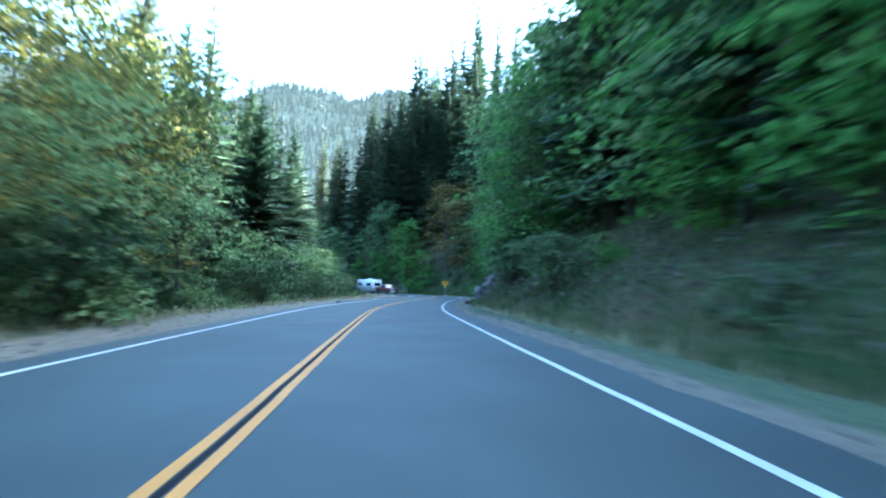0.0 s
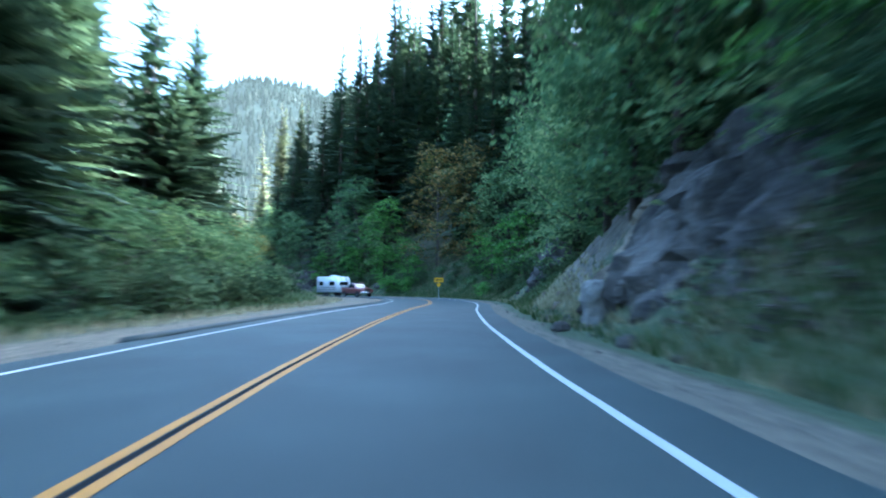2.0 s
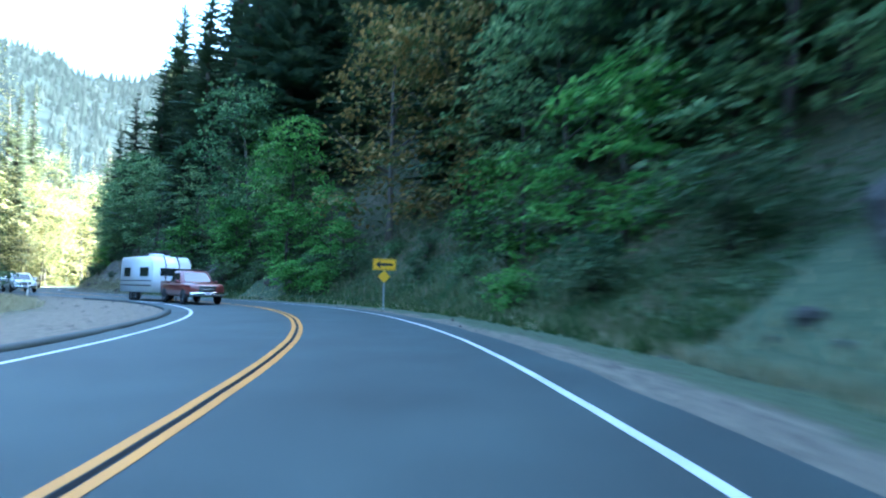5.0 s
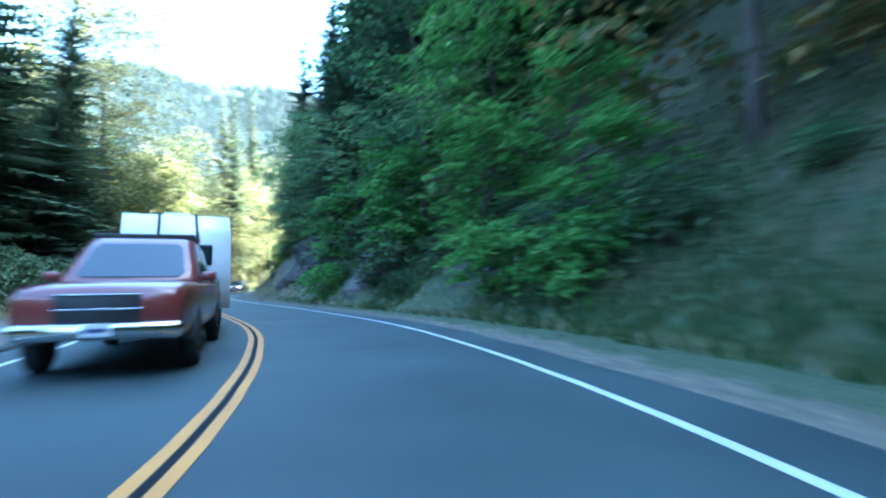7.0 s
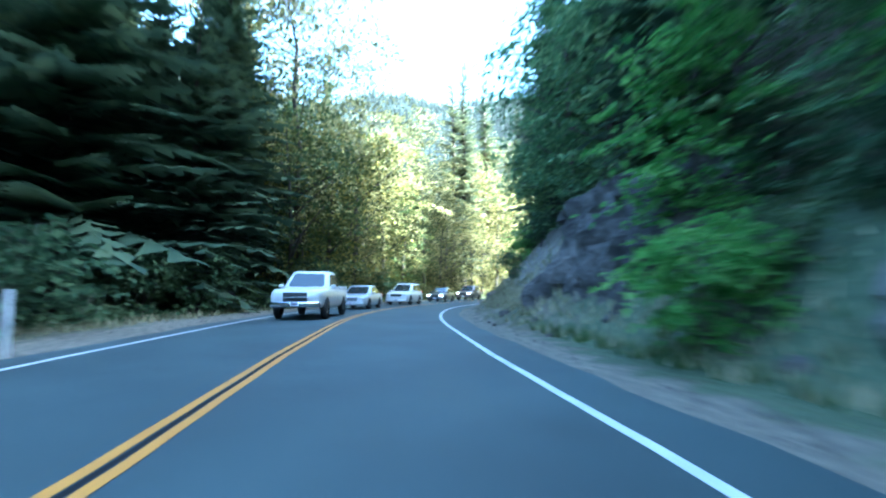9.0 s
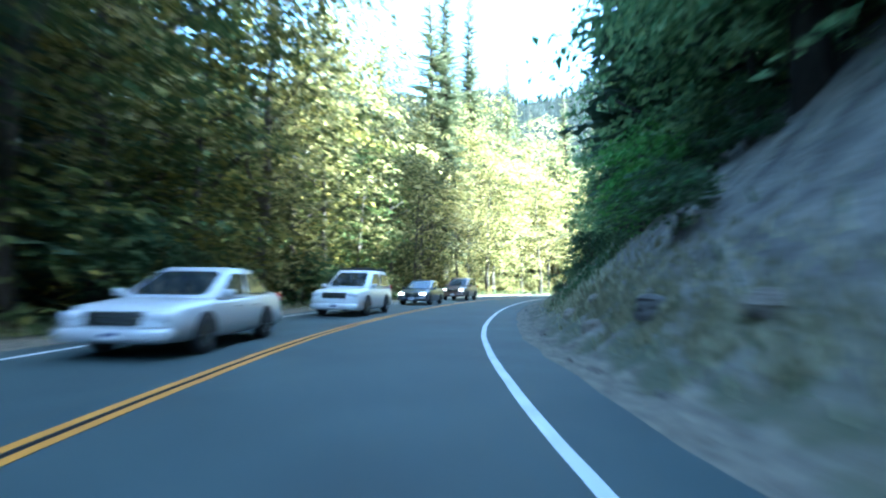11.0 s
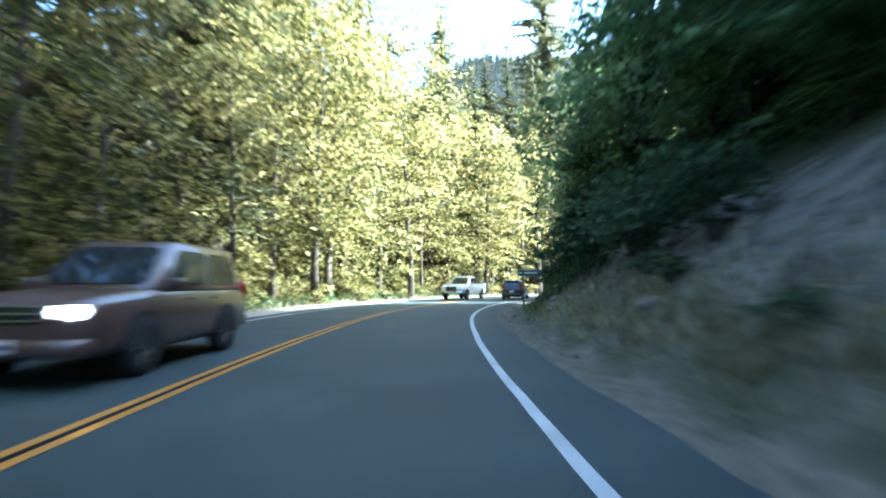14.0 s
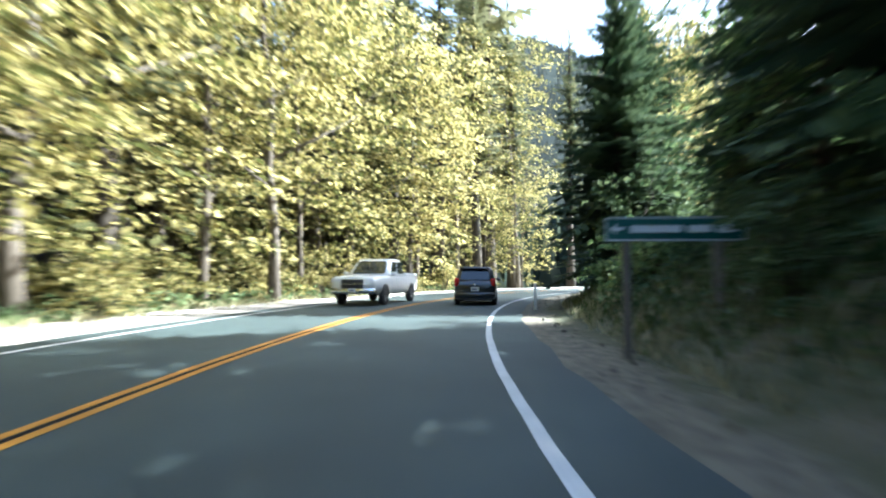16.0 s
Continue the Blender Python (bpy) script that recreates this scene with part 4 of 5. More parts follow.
us = gen.uniform(38, 136, n)
ud = 5.0 + np.interp(us, *VERGE_R) * 0.45 + gen.gamma(2.2, 0.75, n)
keep = ~bare_at(us, ud - 4.7 - np.interp(us, *VERGE_R)) | (ud < 6.3)
xy = np.concatenate([xy, along(us[keep], ud[keep])])
stuff("green_grass", blades(xy, height(xy[:, 0], xy[:, 1]), 0.34, gen), GREEN_GRASS, "green grass at the foot of the bank", "grass")
m = 46000
us = np.concatenate([gen.uniform(-6, 39, m * 2 // 3), gen.uniform(82, 108, m - m * 2 // 3)])
uu = gen.uniform(0, 1, m) ** 1.3 * 9.0
xy = along(us, 4.7 + np.interp(us, *VERGE_R) + uu - 0.4)
stuff("bank_grass", blades(xy, height(xy[:, 0], xy[:, 1]), 0.5, gen), BANK_GRASS, "long olive and brown grass on the open bank", "grass")
m = 9000
us = gen.uniform(-8, 40, m)
xy = along(us, 4.9 + np.interp(us, *VERGE_R) + gen.gamma(1.8, 2.0, m))
stuff("dry_brush", leaf_quads(np.stack([xy[:, 0], xy[:, 1], height(xy[:, 0], xy[:, 1]) + np.abs(gen.normal(0, 0.2, m))], 1), 0.2, gen), DRY_BRUSH, "grey-brown dry brush on the bank", "undergrowth")
gx_ = []
for a, b, top in PALE_BANKS:
    m = int((b - a) * 320)
    us = gen.uniform(a - 2, b + 2, m)
    xy = along(us, 4.9 + np.interp(us, *VERGE_R) + gen.gamma(1.3, 0.3, m))
    gx_.append(xy)
xy = np.concatenate(gx_)
stuff("dry_grass", blades(xy, height(xy[:, 0], xy[:, 1]) + 0.02, 0.19, gen), DRY_GRASS, "pale dry grass below the rock cuttings", "grass")
n = 1800
us = gen.uniform(-6, 240, n)
ud = np.where(gen.random(n) < 0.6, 4.7 + gen.gamma(1.6, 0.7, n), -(4.4 + gen.gamma(1.6, 1.0, n)))
xy = along(us, ud)
zz = height(xy[:, 0], xy[:, 1])
sv, sf = [], []
for (x, y), zv in zip(xy, zz):
    r = 0.02 + 0.05 * gen.random() ** 3
    o = len(sv)
    j = gen.uniform(0.7, 1.3, 6) * r
    sv += [(x - j[0], y, zv), (x, y - j[1], zv), (x + j[2], y, zv), (x, y + j[3], zv), (x, y, zv + j[4]), (x, y, zv - j[5])]
    sf += [(o, o + 1, o + 4), (o + 1, o + 2, o + 4), (o + 2, o + 3, o + 4), (o + 3, o, o + 4)]
tagged(new("gravel", mesh_from("gravel", sv, sf, ROCK)), "loose grey stones on the verges", "gravel", kind="stuff")

# far woods: dark firs on the valley sides, slopes with glow for haze behind
def cone_firs(name, xs, ys, tall, mat, label):
    V, Fc = [], []
    for x, y, z, h in zip(xs, ys, height(xs, ys), tall):
        w = h * gen.uniform(0.14, 0.22)
        a0 = gen.uniform(0, 6.28)
        for lo, hi, ww in ((0.02, 0.66, 1.0), (0.36, 1.0, 0.66)):
            p = len(V)
            for k in range(5):
                a = a0 + k * 1.2566 + lo * 5
                q = w * ww * (1.15 if k % 2 else 0.75)
                V.append((x + math.cos(a) * q, y + math.sin(a) * q, z + h * (lo + 0.05 * (k % 2))))
            V.append((x, y, z + h * hi))
            Fc += [(p + k, p + (k + 1) % 5, p + 5) for k in range(5)]
    return tagged(new(name, mesh_from(name, V, Fc, mat)), label, "forest", kind="stuff")


lx, ly = gen.uniform(-260, 10, 8000), gen.uniform(-40, 340, 8000)
ls, ld = road_coords(np.stack([lx, ly], 1))
low = ld < -27
cone_firs("valley_woods", lx[low], ly[low], gen.uniform(8, 22, low.sum()), FOREST, "dark conifer woods on the valley floor")
n = 16500
turn = gen.uniform(-0.9, 1.5, n)
reach = 230 + 900 * gen.random(n) ** 0.8
fx, fy = -30 - np.sin(turn) * reach, 110 + np.cos(turn) * reach
fs, fd = road_coords(np.stack([fx, fy], 1))
near = (np.abs(fd) > 45) & (reach < 275)
cone_firs("valley_side_woods", fx[near], fy[near], gen.uniform(10, 24, near.sum()), FOREST, "conifer forest on the valley sides")
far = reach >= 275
cone_firs("mountain_forest", fx[far], fy[far], gen.uniform(11, 27, far.sum()), HAZE_GLOW_FOREST, "distant conifer forest with haze added as a glow on the mountain slopes")
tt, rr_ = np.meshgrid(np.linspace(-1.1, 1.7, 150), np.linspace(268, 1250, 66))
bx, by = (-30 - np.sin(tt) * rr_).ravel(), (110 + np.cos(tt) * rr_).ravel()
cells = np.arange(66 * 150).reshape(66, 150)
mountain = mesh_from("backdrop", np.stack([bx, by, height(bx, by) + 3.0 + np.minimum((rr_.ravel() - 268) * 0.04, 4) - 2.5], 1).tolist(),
                     np.stack([cells[:-1, :-1], cells[1:, :-1], cells[1:, 1:], cells[:-1, 1:]], -1).reshape(-1, 4).tolist(), HAZE_GLOW_SLOPE, True)
tagged(new("backdrop", mountain), "blue-green mountain slopes with haze added as a glow, closing the valley", "mountain", kind="structure")


# ---- rock faces ----
def rock_face(s0, s1, tall, lean, mat, label, seed, back=1.6, out=0.4):
    """A rugged rock face standing at the foot of the bank."""
    rng = random.Random(seed)
    step = 0.3
    ss = np.arange(s0, s1 + 0.01, step)
    zs = np.arange(-0.4, tall + 0.01, step)
    off = rng.uniform(0, 100)
    rows = []
    for i, z in enumerate(zs):
        row = []
        for s in ss:
            e = min(1.0, (s - s0) / 2.2, (s1 - s) / 2.2)
            e = max(0.0, e)
            top = tall * (0.35 + 0.65 * e) * (0.85 + 0.22 * noise.noise(Vector((s * 0.45 + off, 3.1, 0))))
            zz = min(z, top)
            d = 4.7 + np.interp(s, *VERGE_R) + out + zz * lean + max(0, z - zz) * 1.5 + (1 - e) * back
            q = Vector((s * 0.55 + off, zz * 0.5, d * 0.2))
            near_, _ = noise.voronoi(Vector((s * 0.8 + off + 0.5 * noise.noise(q * 2.0), zz * 0.62 + 0.3 * noise.noise(q * 3.1), d * 0.3)))
            block = min(0.45, near_[1] - near_[0]) * 1.5
            bump = abs(noise.noise(q)) * 0.8 + block + noise.noise(q * 2.7) * 0.3 + noise.noise(q * 7.0) * 0.16
            p = at(s + noise.noise(q * 1.9) * 0.3, d - 0.9 * bump + 0.4)
            row.append((p[0], p[1], zz + noise.noise(q * 3.3) * 0.25))
        rows.append(row)
    sh = Shape()
    m = len(ss)
    sh.add([p for r in rows for p in r], [(i * m + j, i * m + j + 1, (i + 1) * m + j + 1, (i + 1) * m + j) for i in range(len(zs) - 1) for j in range(m - 1)])
    # a back, so that the rock has its depth
    o = len(sh.v)
    back_pts = []
    for s in ss:
        p = at(s, 4.7 + np.interp(s, *VERGE_R) + out + tall * lean + 3.0)
        back_pts.append((p[0], p[1], float(height(p[0], p[1])[0]) - 0.3))
    sh.v += back_pts
    t0 = (len(zs) - 1) * m
    sh.f += [(t0 + j, t0 + j + 1, o + j + 1, o + j) for j in range(m - 1)]
    t = thing("rock_outcrop", label, "rock")
    part("face", sh, mat, t)
    for k in range(int((s1 - s0) * 0.8)):
        q = rng.uniform(s0, s1)
        p = at(q, 4.7 + np.interp(q, *VERGE_R) + out - rng.uniform(0.0, 0.9))
        r = 0.08 + 0.26 * rng.random() ** 2
        stone = Shape()
        rings = [[(p[0] + math.cos(a) * r * w_ * (0.8 + 0.4 * rng.random()), p[1] + math.sin(a) * r * w_ * (0.8 + 0.4 * rng.random()), r * h_) for a in np.arange(7) * 0.8976]
                 for h_, w_ in ((-0.3, 0.9), (0.25, 1.0), (0.7, 0.75), (0.95, 0.35))]
        zg = float(height(p[0], p[1])[0])
        stone.loft([[(x, y, z + zg) for x, y, z in ring] for ring in rings])
        part("stone", stone, mat, t)
    return t


rock_face(72.5, 80, 6.8, 0.38, ROCK, "rugged blue-grey rock outcrop at the foot of the bank", 1, out=1.2)
rock_face(112, 117, 2.8, 0.55, ROCK, "low grey rock outcrop among shrubs", 2, out=0.3)
rock_face(121, 127, 3.0, 0.5, ROCK, "broken grey rock at the roadside", 3, out=0.3)
rock_face(129, 139, 5.2, 0.5, ROCK, "steep grey-brown rock face beside the road", 4, out=0.2)
rock_face(141, 157, 6.2, 0.8, PALE_ROCK, "pale dusty rock cutting sloping up from the verge", 5, out=0.9)
rock_face(165, 195, 3.0, 0.95, PALE_ROCK, "low brown-grey rock cutting with loose soil", 6, out=0.8)
# This bank takes the darker rock colour to carry the shade over it.
rock_face(36.5, 46.5, 6.4, 0.55, ROCK, "weathered rock bank coloured dark for the shade of overhanging trees", 8, out=0.2)
rock_face(43.8, 48, 6.0, 0.62, PALE_ROCK, "pale dusty rock spur rising steeply from the verge", 9, out=0.1)
rock_face(48.5, 57, 3.2, 0.8, PALE_ROCK, "pale weathered rock spur beside the road", 7, out=1.0)


def fallen_log(x, y, rz, length, r):
    t = thing("fallen_log", "short pale dead branch lying in the grass", "log", m=pose(x, y, float(height(x, y)[0]) + r * 0.8, 0, 0, rz))
    part("log", Shape(True).tube([(-length / 2, 0, 0), (-length * 0.2, 0.03, 0.02), (length * 0.25, -0.02, 0.0), (length / 2, 0.03, 0.03)], [r, r * 0.95, r * 0.8, r * 0.5], 9), WOOD_POST, t)
    part("twig", Shape(True).tube([(length * 0.1, 0, r * 0.4), (length * 0.2, 0.12, r + 0.16)], [r * 0.35, r * 0.1], 6), WOOD_POST, t)


fallen_log(-8.9, 120.9, 20, 0.9, 0.07)


def boulder(x, y, w, d, h, label, mat, seed):
    """A rough block of stone sunk a little into the ground."""
    rng = random.Random(seed)
    sh = Shape()
    rings = []
    off = rng.uniform(0, 50)
    for q, z in ((0.92, -0.2), (1.0, 0.02), (1.03, 0.18), (0.98, 0.34), (1.0, 0.5), (0.9, 0.66), (0.86, 0.8), (0.7, 0.92), (0.4, 1.0)):
        row = []
        for k in range(15):
            a = k * 6.2832 / 15
            p = Vector((math.cos(a) * 1.5 + off, math.sin(a) * 1.5, z * 2.4))
            r = q * (0.95 + 0.42 * noise.noise(p) + 0.2 * noise.noise(p * 2.6))
            row.append((math.cos(a) * w * r, math.sin(a) * d * r, h * z + h * 0.07 * noise.noise(p * 1.7)))
        rings.append(row)
    sh.loft(rings)
    ob = tagged(new("boulder", mesh_from("boulder", sh.v, sh.f, mat)), label, "rock")
    ob.matrix_world = pose(x, y, float(height(x, y)[0]), 0, 0, rng.uniform(0, 360))


boulder(4.78, 42.7, 0.46, 0.36, 1.2, "pale upright boulder in the grass", BOULDER, 3)
boulder(5.3, 41.9, 0.35, 0.3, 0.5, "dark low stone beside a boulder", ROCK, 4)
boulder(-29.4, 141.2, 0.3, 0.25, 0.35, "small grey stone below the cutting", ROCK, 5)


# ---- signs and posts ----
def flat_shape(outline, thick, smooth=False):
    """A plate in the x-z plane, its face towards -y."""
    n = len(outline)
    return Shape(smooth).loft([[(x, thick / 2, z) for x, z in outline][::-1], [(x, -thick / 2, z) for x, z in outline][::-1]])


def rounded(w, h, r, cz=0.0):
    pts = []
    for sx, sz, a0 in ((1, -1, -90), (1, 1, 0), (-1, 1, 90), (-1, -1, 180)):
        for k in range(4):
            a = radians(a0 + 30 * k)
            pts.append((sx * (w / 2 - r) + r * math.cos(a), cz + sz * (h / 2 - r) + r * math.sin(a)))
    return pts


def frame_shape(w, h, line, cz, y):
    """A thin border just proud of a plate."""
    sh = Shape()
    a, b = rounded(w, h, 0.03, cz), rounded(w - 2 * line, h - 2 * line, 0.02, cz)
    n = len(a)
    sh.v = [(x, y, z) for x, z in a] + [(x, y, z) for x, z in b]
    sh.f = [(i, (i + 1) % n, n + (i + 1) % n, n + i) for i in range(n)]
    return sh


def arrow_sign(x, y, rz):
    t = thing("arrow_sign", "yellow curve sign with black arrow and small yellow diamond below", "road sign", m=pose(x, y, float(height(x, y)[0]), 0, 0, rz))
    panel = part("panel", flat_shape(rounded(1.26, 0.62, 0.05, 2.36), 0.006), SIGN_YELLOW, t, "yellow rectangular sign panel")
    part("border", frame_shape(1.20, 0.56, 0.022, 2.36, -0.0065), SIGN_BLACK, panel)
    z, e = 2.36, -0.0065
    arrow = Shape()
    arrow.add([(-0.48, e, z), (-0.20, e, z - 0.22), (-0.24, e, z - 0.07), (0.47, e, z - 0.07), (0.47, e, z + 0.07), (-0.24, e, z + 0.07), (-0.20, e, z + 0.22)],
              [(0, 1, 2, 5, 6), (2, 3, 4, 5)])
    part("arrow", arrow, SIGN_BLACK, panel, "black arrow pointing along the bend")
    c, r = 1.72, 0.33
    part("diamond", flat_shape([(0, c - r), (r, c), (0, c + r), (-r, c)], 0.006), SIGN_YELLOW, t, "small plain yellow diamond plate")
    part("post", Shape().box(-0.04, 0.04, 0.006, 0.06, -0.4, 2.7, 0.008), GALVANISED, t, "grey steel post")
    for z in (2.25, 2.6, 1.72):
        part("bolt", Shape(True).tube([(0, -0.014, z), (0, 0.01, z)], [0.014, 0.014], 8), GALVANISED, t)
    return t


arrow_sign(4.85, 98.8, 12)


def road_name_sign(x, y, rz):
    t = thing("road_name_sign", "long green road sign with white border on two wooden posts", "road sign", m=pose(x, y, float(height(x, y)[0]), 0, 0, rz))
    w, h = 1.90, 0.35
    cz = 1.80 - float(height(x, y)[0])
    panel = part("panel", flat_shape(rounded(w, h, 0.03, cz), 0.008), SIGN_GREEN, t, "dark green reflective panel")
    part("border", frame_shape(w - 0.02, h - 0.02, 0.018, cz, -0.0085), SIGN_WHITE, panel, "thin white border")
    a = Shape()
    e = -0.0085
    a.add([(-0.88, e, cz), (-0.78, e, cz - 0.08), (-0.80, e, cz - 0.025), (-0.69, e, cz - 0.025), (-0.69, e, cz + 0.025), (-0.80, e, cz + 0.025), (-0.78, e, cz + 0.08)],
          [(0, 1, 2, 5, 6), (2, 3, 4, 5)])
    part("arrow", a, SIGN_WHITE, panel, "white arrow pointing across the road")
    for x0, x1 in ((-0.60, 0.10), (0.18, 0.50), (0.58, 0.82)):
        part("bar", Shape().box(x0, x1, -0.0105, -0.0085, cz - 0.05, cz + 0.05), SIGN_WHITE, panel, "white bar of worn lettering")
    for px in (-0.64, 0.60):
        part("post", Shape().box(px - 0.05, px + 0.05, 0.006, 0.106, -0.6, cz + 0.16, 0.01), WOOD_POST, t, "square weathered wooden post")
    return t


road_name_sign(-48.21, 190.1, 4)


def delineator(s=0, d=0, xy=None, tall=1.05):
    x, y = at(s, d) if xy is None else xy
    t = thing("delineator_post", "slim white roadside marker post with a reflector", "marker post", "roadside marker posts", pose(x, y, float(height(x, y)[0]), 0, 0, bearing(s)))
    part("post", Shape(True).box(-0.05, 0.05, -0.015, 0.015, -0.3, tall, 0.012), POST_WHITE, t)
    part("reflector", flat_shape(rounded(0.075, 0.13, 0.02, tall - 0.12), 0.006).moved(pose(0, -0.019, 0)), SIGN_WHITE, t, "pale rectangular reflector")
    return t


delineator(120, 0, (-23.0, 117.9), 1.15)
delineator(219, 4.95, None, 0.95)


def wooden_marker(x, y, rz):
    t = thing("marker_board", "short wooden post with a small white board", "marker post", m=pose(x, y, float(height(x, y)[0]), 0, 0, rz))
    part("post", Shape().box(-0.06, 0.06, -0.06, 0.06, -0.3, 1.2, 0.012), WOOD_POST, t)
    part("board", Shape().box(-0.24, 0.24, -0.09, -0.062, 1.05, 1.45, 0.008), SIGN_WHITE, t, "small white board")


wooden_marker(-41.5, 132.0, 40)


# ---- vehicles ----
def ring8(w, y0, y1, z, c):
    """An eight-cornered outline seen from above."""
    return [(-w, y0 + c, z), (-w + c, y0, z), (w - c, y0, z), (w, y0 + c, z), (w, y1 - c, z), (w - c, y1, z), (-w + c, y1, z), (-w, y1 - c, z)]


def wheel_for(t, x, y, r, wide, side):
    hub = tagged(new("wheel"), "black tyre on a silver rim")
    hub.parent = t
    hub.location = (x, y, r)
    rings = []
    for q, rr_ in ((-0.5, 0.62), (-0.5, 0.93), (-0.36, 1.0), (0.36, 1.0), (0.5, 0.93), (0.5, 0.62)):
        rings.append([(q * wide, math.cos(k * 6.2832 / 22) * r * rr_, math.sin(k * 6.2832 / 22) * r * rr_) for k in range(22)])
    part("tyre", Shape(True).loft(rings, caps=False), RUBBER, hub)
    f = side * wide * 0.36
    rim = Shape(True)
    rim.loft([[(f, math.cos(k * 6.2832 / 20) * r * q, math.sin(k * 6.2832 / 20) * r * q) for k in range(20)] for q in (0.64, 0.58)], caps=False)
    for k in range(5):
        a = k * 1.2566
        c, s = math.cos(a), math.sin(a)
        rim.add([(f, c * r * 0.1 - s * r * 0.1, s * r * 0.1 + c * r * 0.1), (f, c * r * 0.1 + s * r * 0.1, s * r * 0.1 - c * r * 0.1),
                 (f + side * 0.01, c * r * 0.62 + s * r * 0.09, s * r * 0.62 - c * r * 0.09), (f + side * 0.01, c * r * 0.62 - s * r * 0.09, s * r * 0.62 + c * r * 0.09)], [(0, 1, 2, 3)])
    part("rim", rim, ALLOY, hub)
    part("hub", Shape(True).loft([[(g, math.cos(k * 6.2832 / 12) * r * q, math.sin(k * 6.2832 / 12) * r * q) for k in range(12)] for g, q in ((f - side * 0.05, 0.64), (f - side * 0.02, 0.62), (f + side * 0.012, 0.12))]), BLACK_TRIM, hub)


def quad_on(a, b, c, d, u0, u1, v0, v1, lift, cut=0.06):
    """A glass panel on the side a-b (below) c-d (above), with clipped corners, lifted off it a little."""
    a, b, c, d = map(Vector, (a, b, c, d))
    nrm = (b - a).cross(c - a).normalized()
    at2 = lambda u, v: (a * (1 - u) + b * u) * (1 - v) + (d * (1 - u) + c * u) * v
    eu, ev = cut * (u1 - u0), cut * 2 * (v1 - v0)
    uv = [(u0 + eu, v0), (u1 - eu, v0), (u1, v0 + ev), (u1, v1 - ev), (u1 - eu, v1), (u0 + eu, v1), (u0, v1 - ev), (u0, v0 + ev)]
    pts = [at2(u, v) for u, v in uv]
    return Shape().loft([[p - nrm * 0.012 for p in pts], [p + nrm * lift for p in pts]])


def vehicle(name, label, m, body_paint, length=4.3, width=1.70, belt=0.92, roof=1.53, hood=0.92, sill=0.24, cabin=(-1.95, 0.75), top=(-1.55, -0.05), wheel=0.31,
            axles=(1.28, -1.28), headlights=False, brakes=False, bed=None, rack=False, tail=0.0, category="car"):
    """A road vehicle that faces +y, its middle on the ground at m."""
    t = thing(name, label, category, "vehicles on the road", m)
    w, y0, y1 = width / 2, -length / 2, length / 2
    body = Shape(True)
    tb = belt + tail
    soft_nose = 0.45 if bed else 1.0
    low_lamp, low_grille = (0.43, 0.56) if bed else (0.31, 0.36)
    rings = []
    for y, ww, zb, zt in ((y0, 0.86, sill + 0.16, tb - 0.16), (y0 + 0.06, 0.95, sill + 0.05, tb - 0.04), (y0 + 0.30, 1.0, sill, tb), (axles[1], 1.0, sill - 0.03, tb), (cabin[1] - 0.55, 1.0, sill - 0.03, belt),
                          (cabin[1] + 0.05, 1.0, sill - 0.02, max(belt - 0.01, hood)), (axles[0], 0.99, sill - 0.02, hood), (y1 - 0.35, 0.97, sill, hood - 0.06 * soft_nose), (y1 - 0.08, 0.92, sill + 0.05, hood - 0.18 * soft_nose), (y1, 0.80 + 0.1 * (bed is not None), sill + 0.14, hood - 0.30 * soft_nose)):
        a = w * ww
        rings.append([(-a * 0.90, y, zb), (-a * 0.98, y, zb + 0.10), (-a, y, (zb + zt) / 2), (-a * 0.975, y, zt - 0.10), (-a * 0.90, y, zt - 0.015), (-a * 0.6, y, zt + 0.012), (0, y, zt + 0.025),
                      (a * 0.6, y, zt + 0.012), (a * 0.90, y, zt - 0.015), (a * 0.975, y, zt - 0.10), (a, y, (zb + zt) / 2), (a * 0.98, y, zb + 0.10), (a * 0.90, y, zb)])
    body.loft(rings)
    part("body", body, body_paint, t)
    wb, wr = w * 0.93, w * 0.76
    c0, c1 = cabin
    r0, r1 = top
    cab = Shape(True)
    cab.loft([ring8(wb, c0, c1, belt - 0.06, 0.10), ring8(wb, c0, c1, belt + 0.01, 0.10), ring8((wb + wr) / 2, (c0 + r0) / 2, (c1 + r1) / 2, (belt + roof - 0.06) / 2, 0.11),
              ring8(wr, r0, r1, roof - 0.07, 0.12), ring8(wr - 0.06, r0 + 0.06, r1 - 0.08, roof - 0.012, 0.14), ring8(wr - 0.25, r0 + 0.3, r1 - 0.4, roof, 0.14)])
    part("cabin", cab, body_paint, t, "painted roof and window pillars")
    zb, zt = belt + 0.01, roof - 0.07
    A = lambda x, y, z: (x, y, z)
    part("windscreen", quad_on(A(wb, c1, zb), A(-wb, c1, zb), A(-wr, r1, zt), A(wr, r1, zt), 0.10, 0.90, 0.06, 0.92, 0.02), CAR_GLASS, t, "dark tinted windscreen")
    part("rear_window", quad_on(A(-wb, c0, zb), A(wb, c0, zb), A(wr, r0, zt), A(-wr, r0, zt), 0.12, 0.88, 0.08, 0.90, 0.02), CAR_GLASS, t, "dark tinted rear window")
    for sx in (1, -1):
        q = [A(sx * wb, c0, zb), A(sx * wb, c1, zb), A(sx * wr, r1, zt), A(sx * wr, r0, zt)]
        if sx < 0:
            q = [q[1], q[0], q[3], q[2]]
        for u0, u1 in ((0.08, 0.46), (0.52, 0.90)):
            part("side_window", quad_on(*q, u0, u1, 0.08, 0.88, 0.02), CAR_GLASS, t)
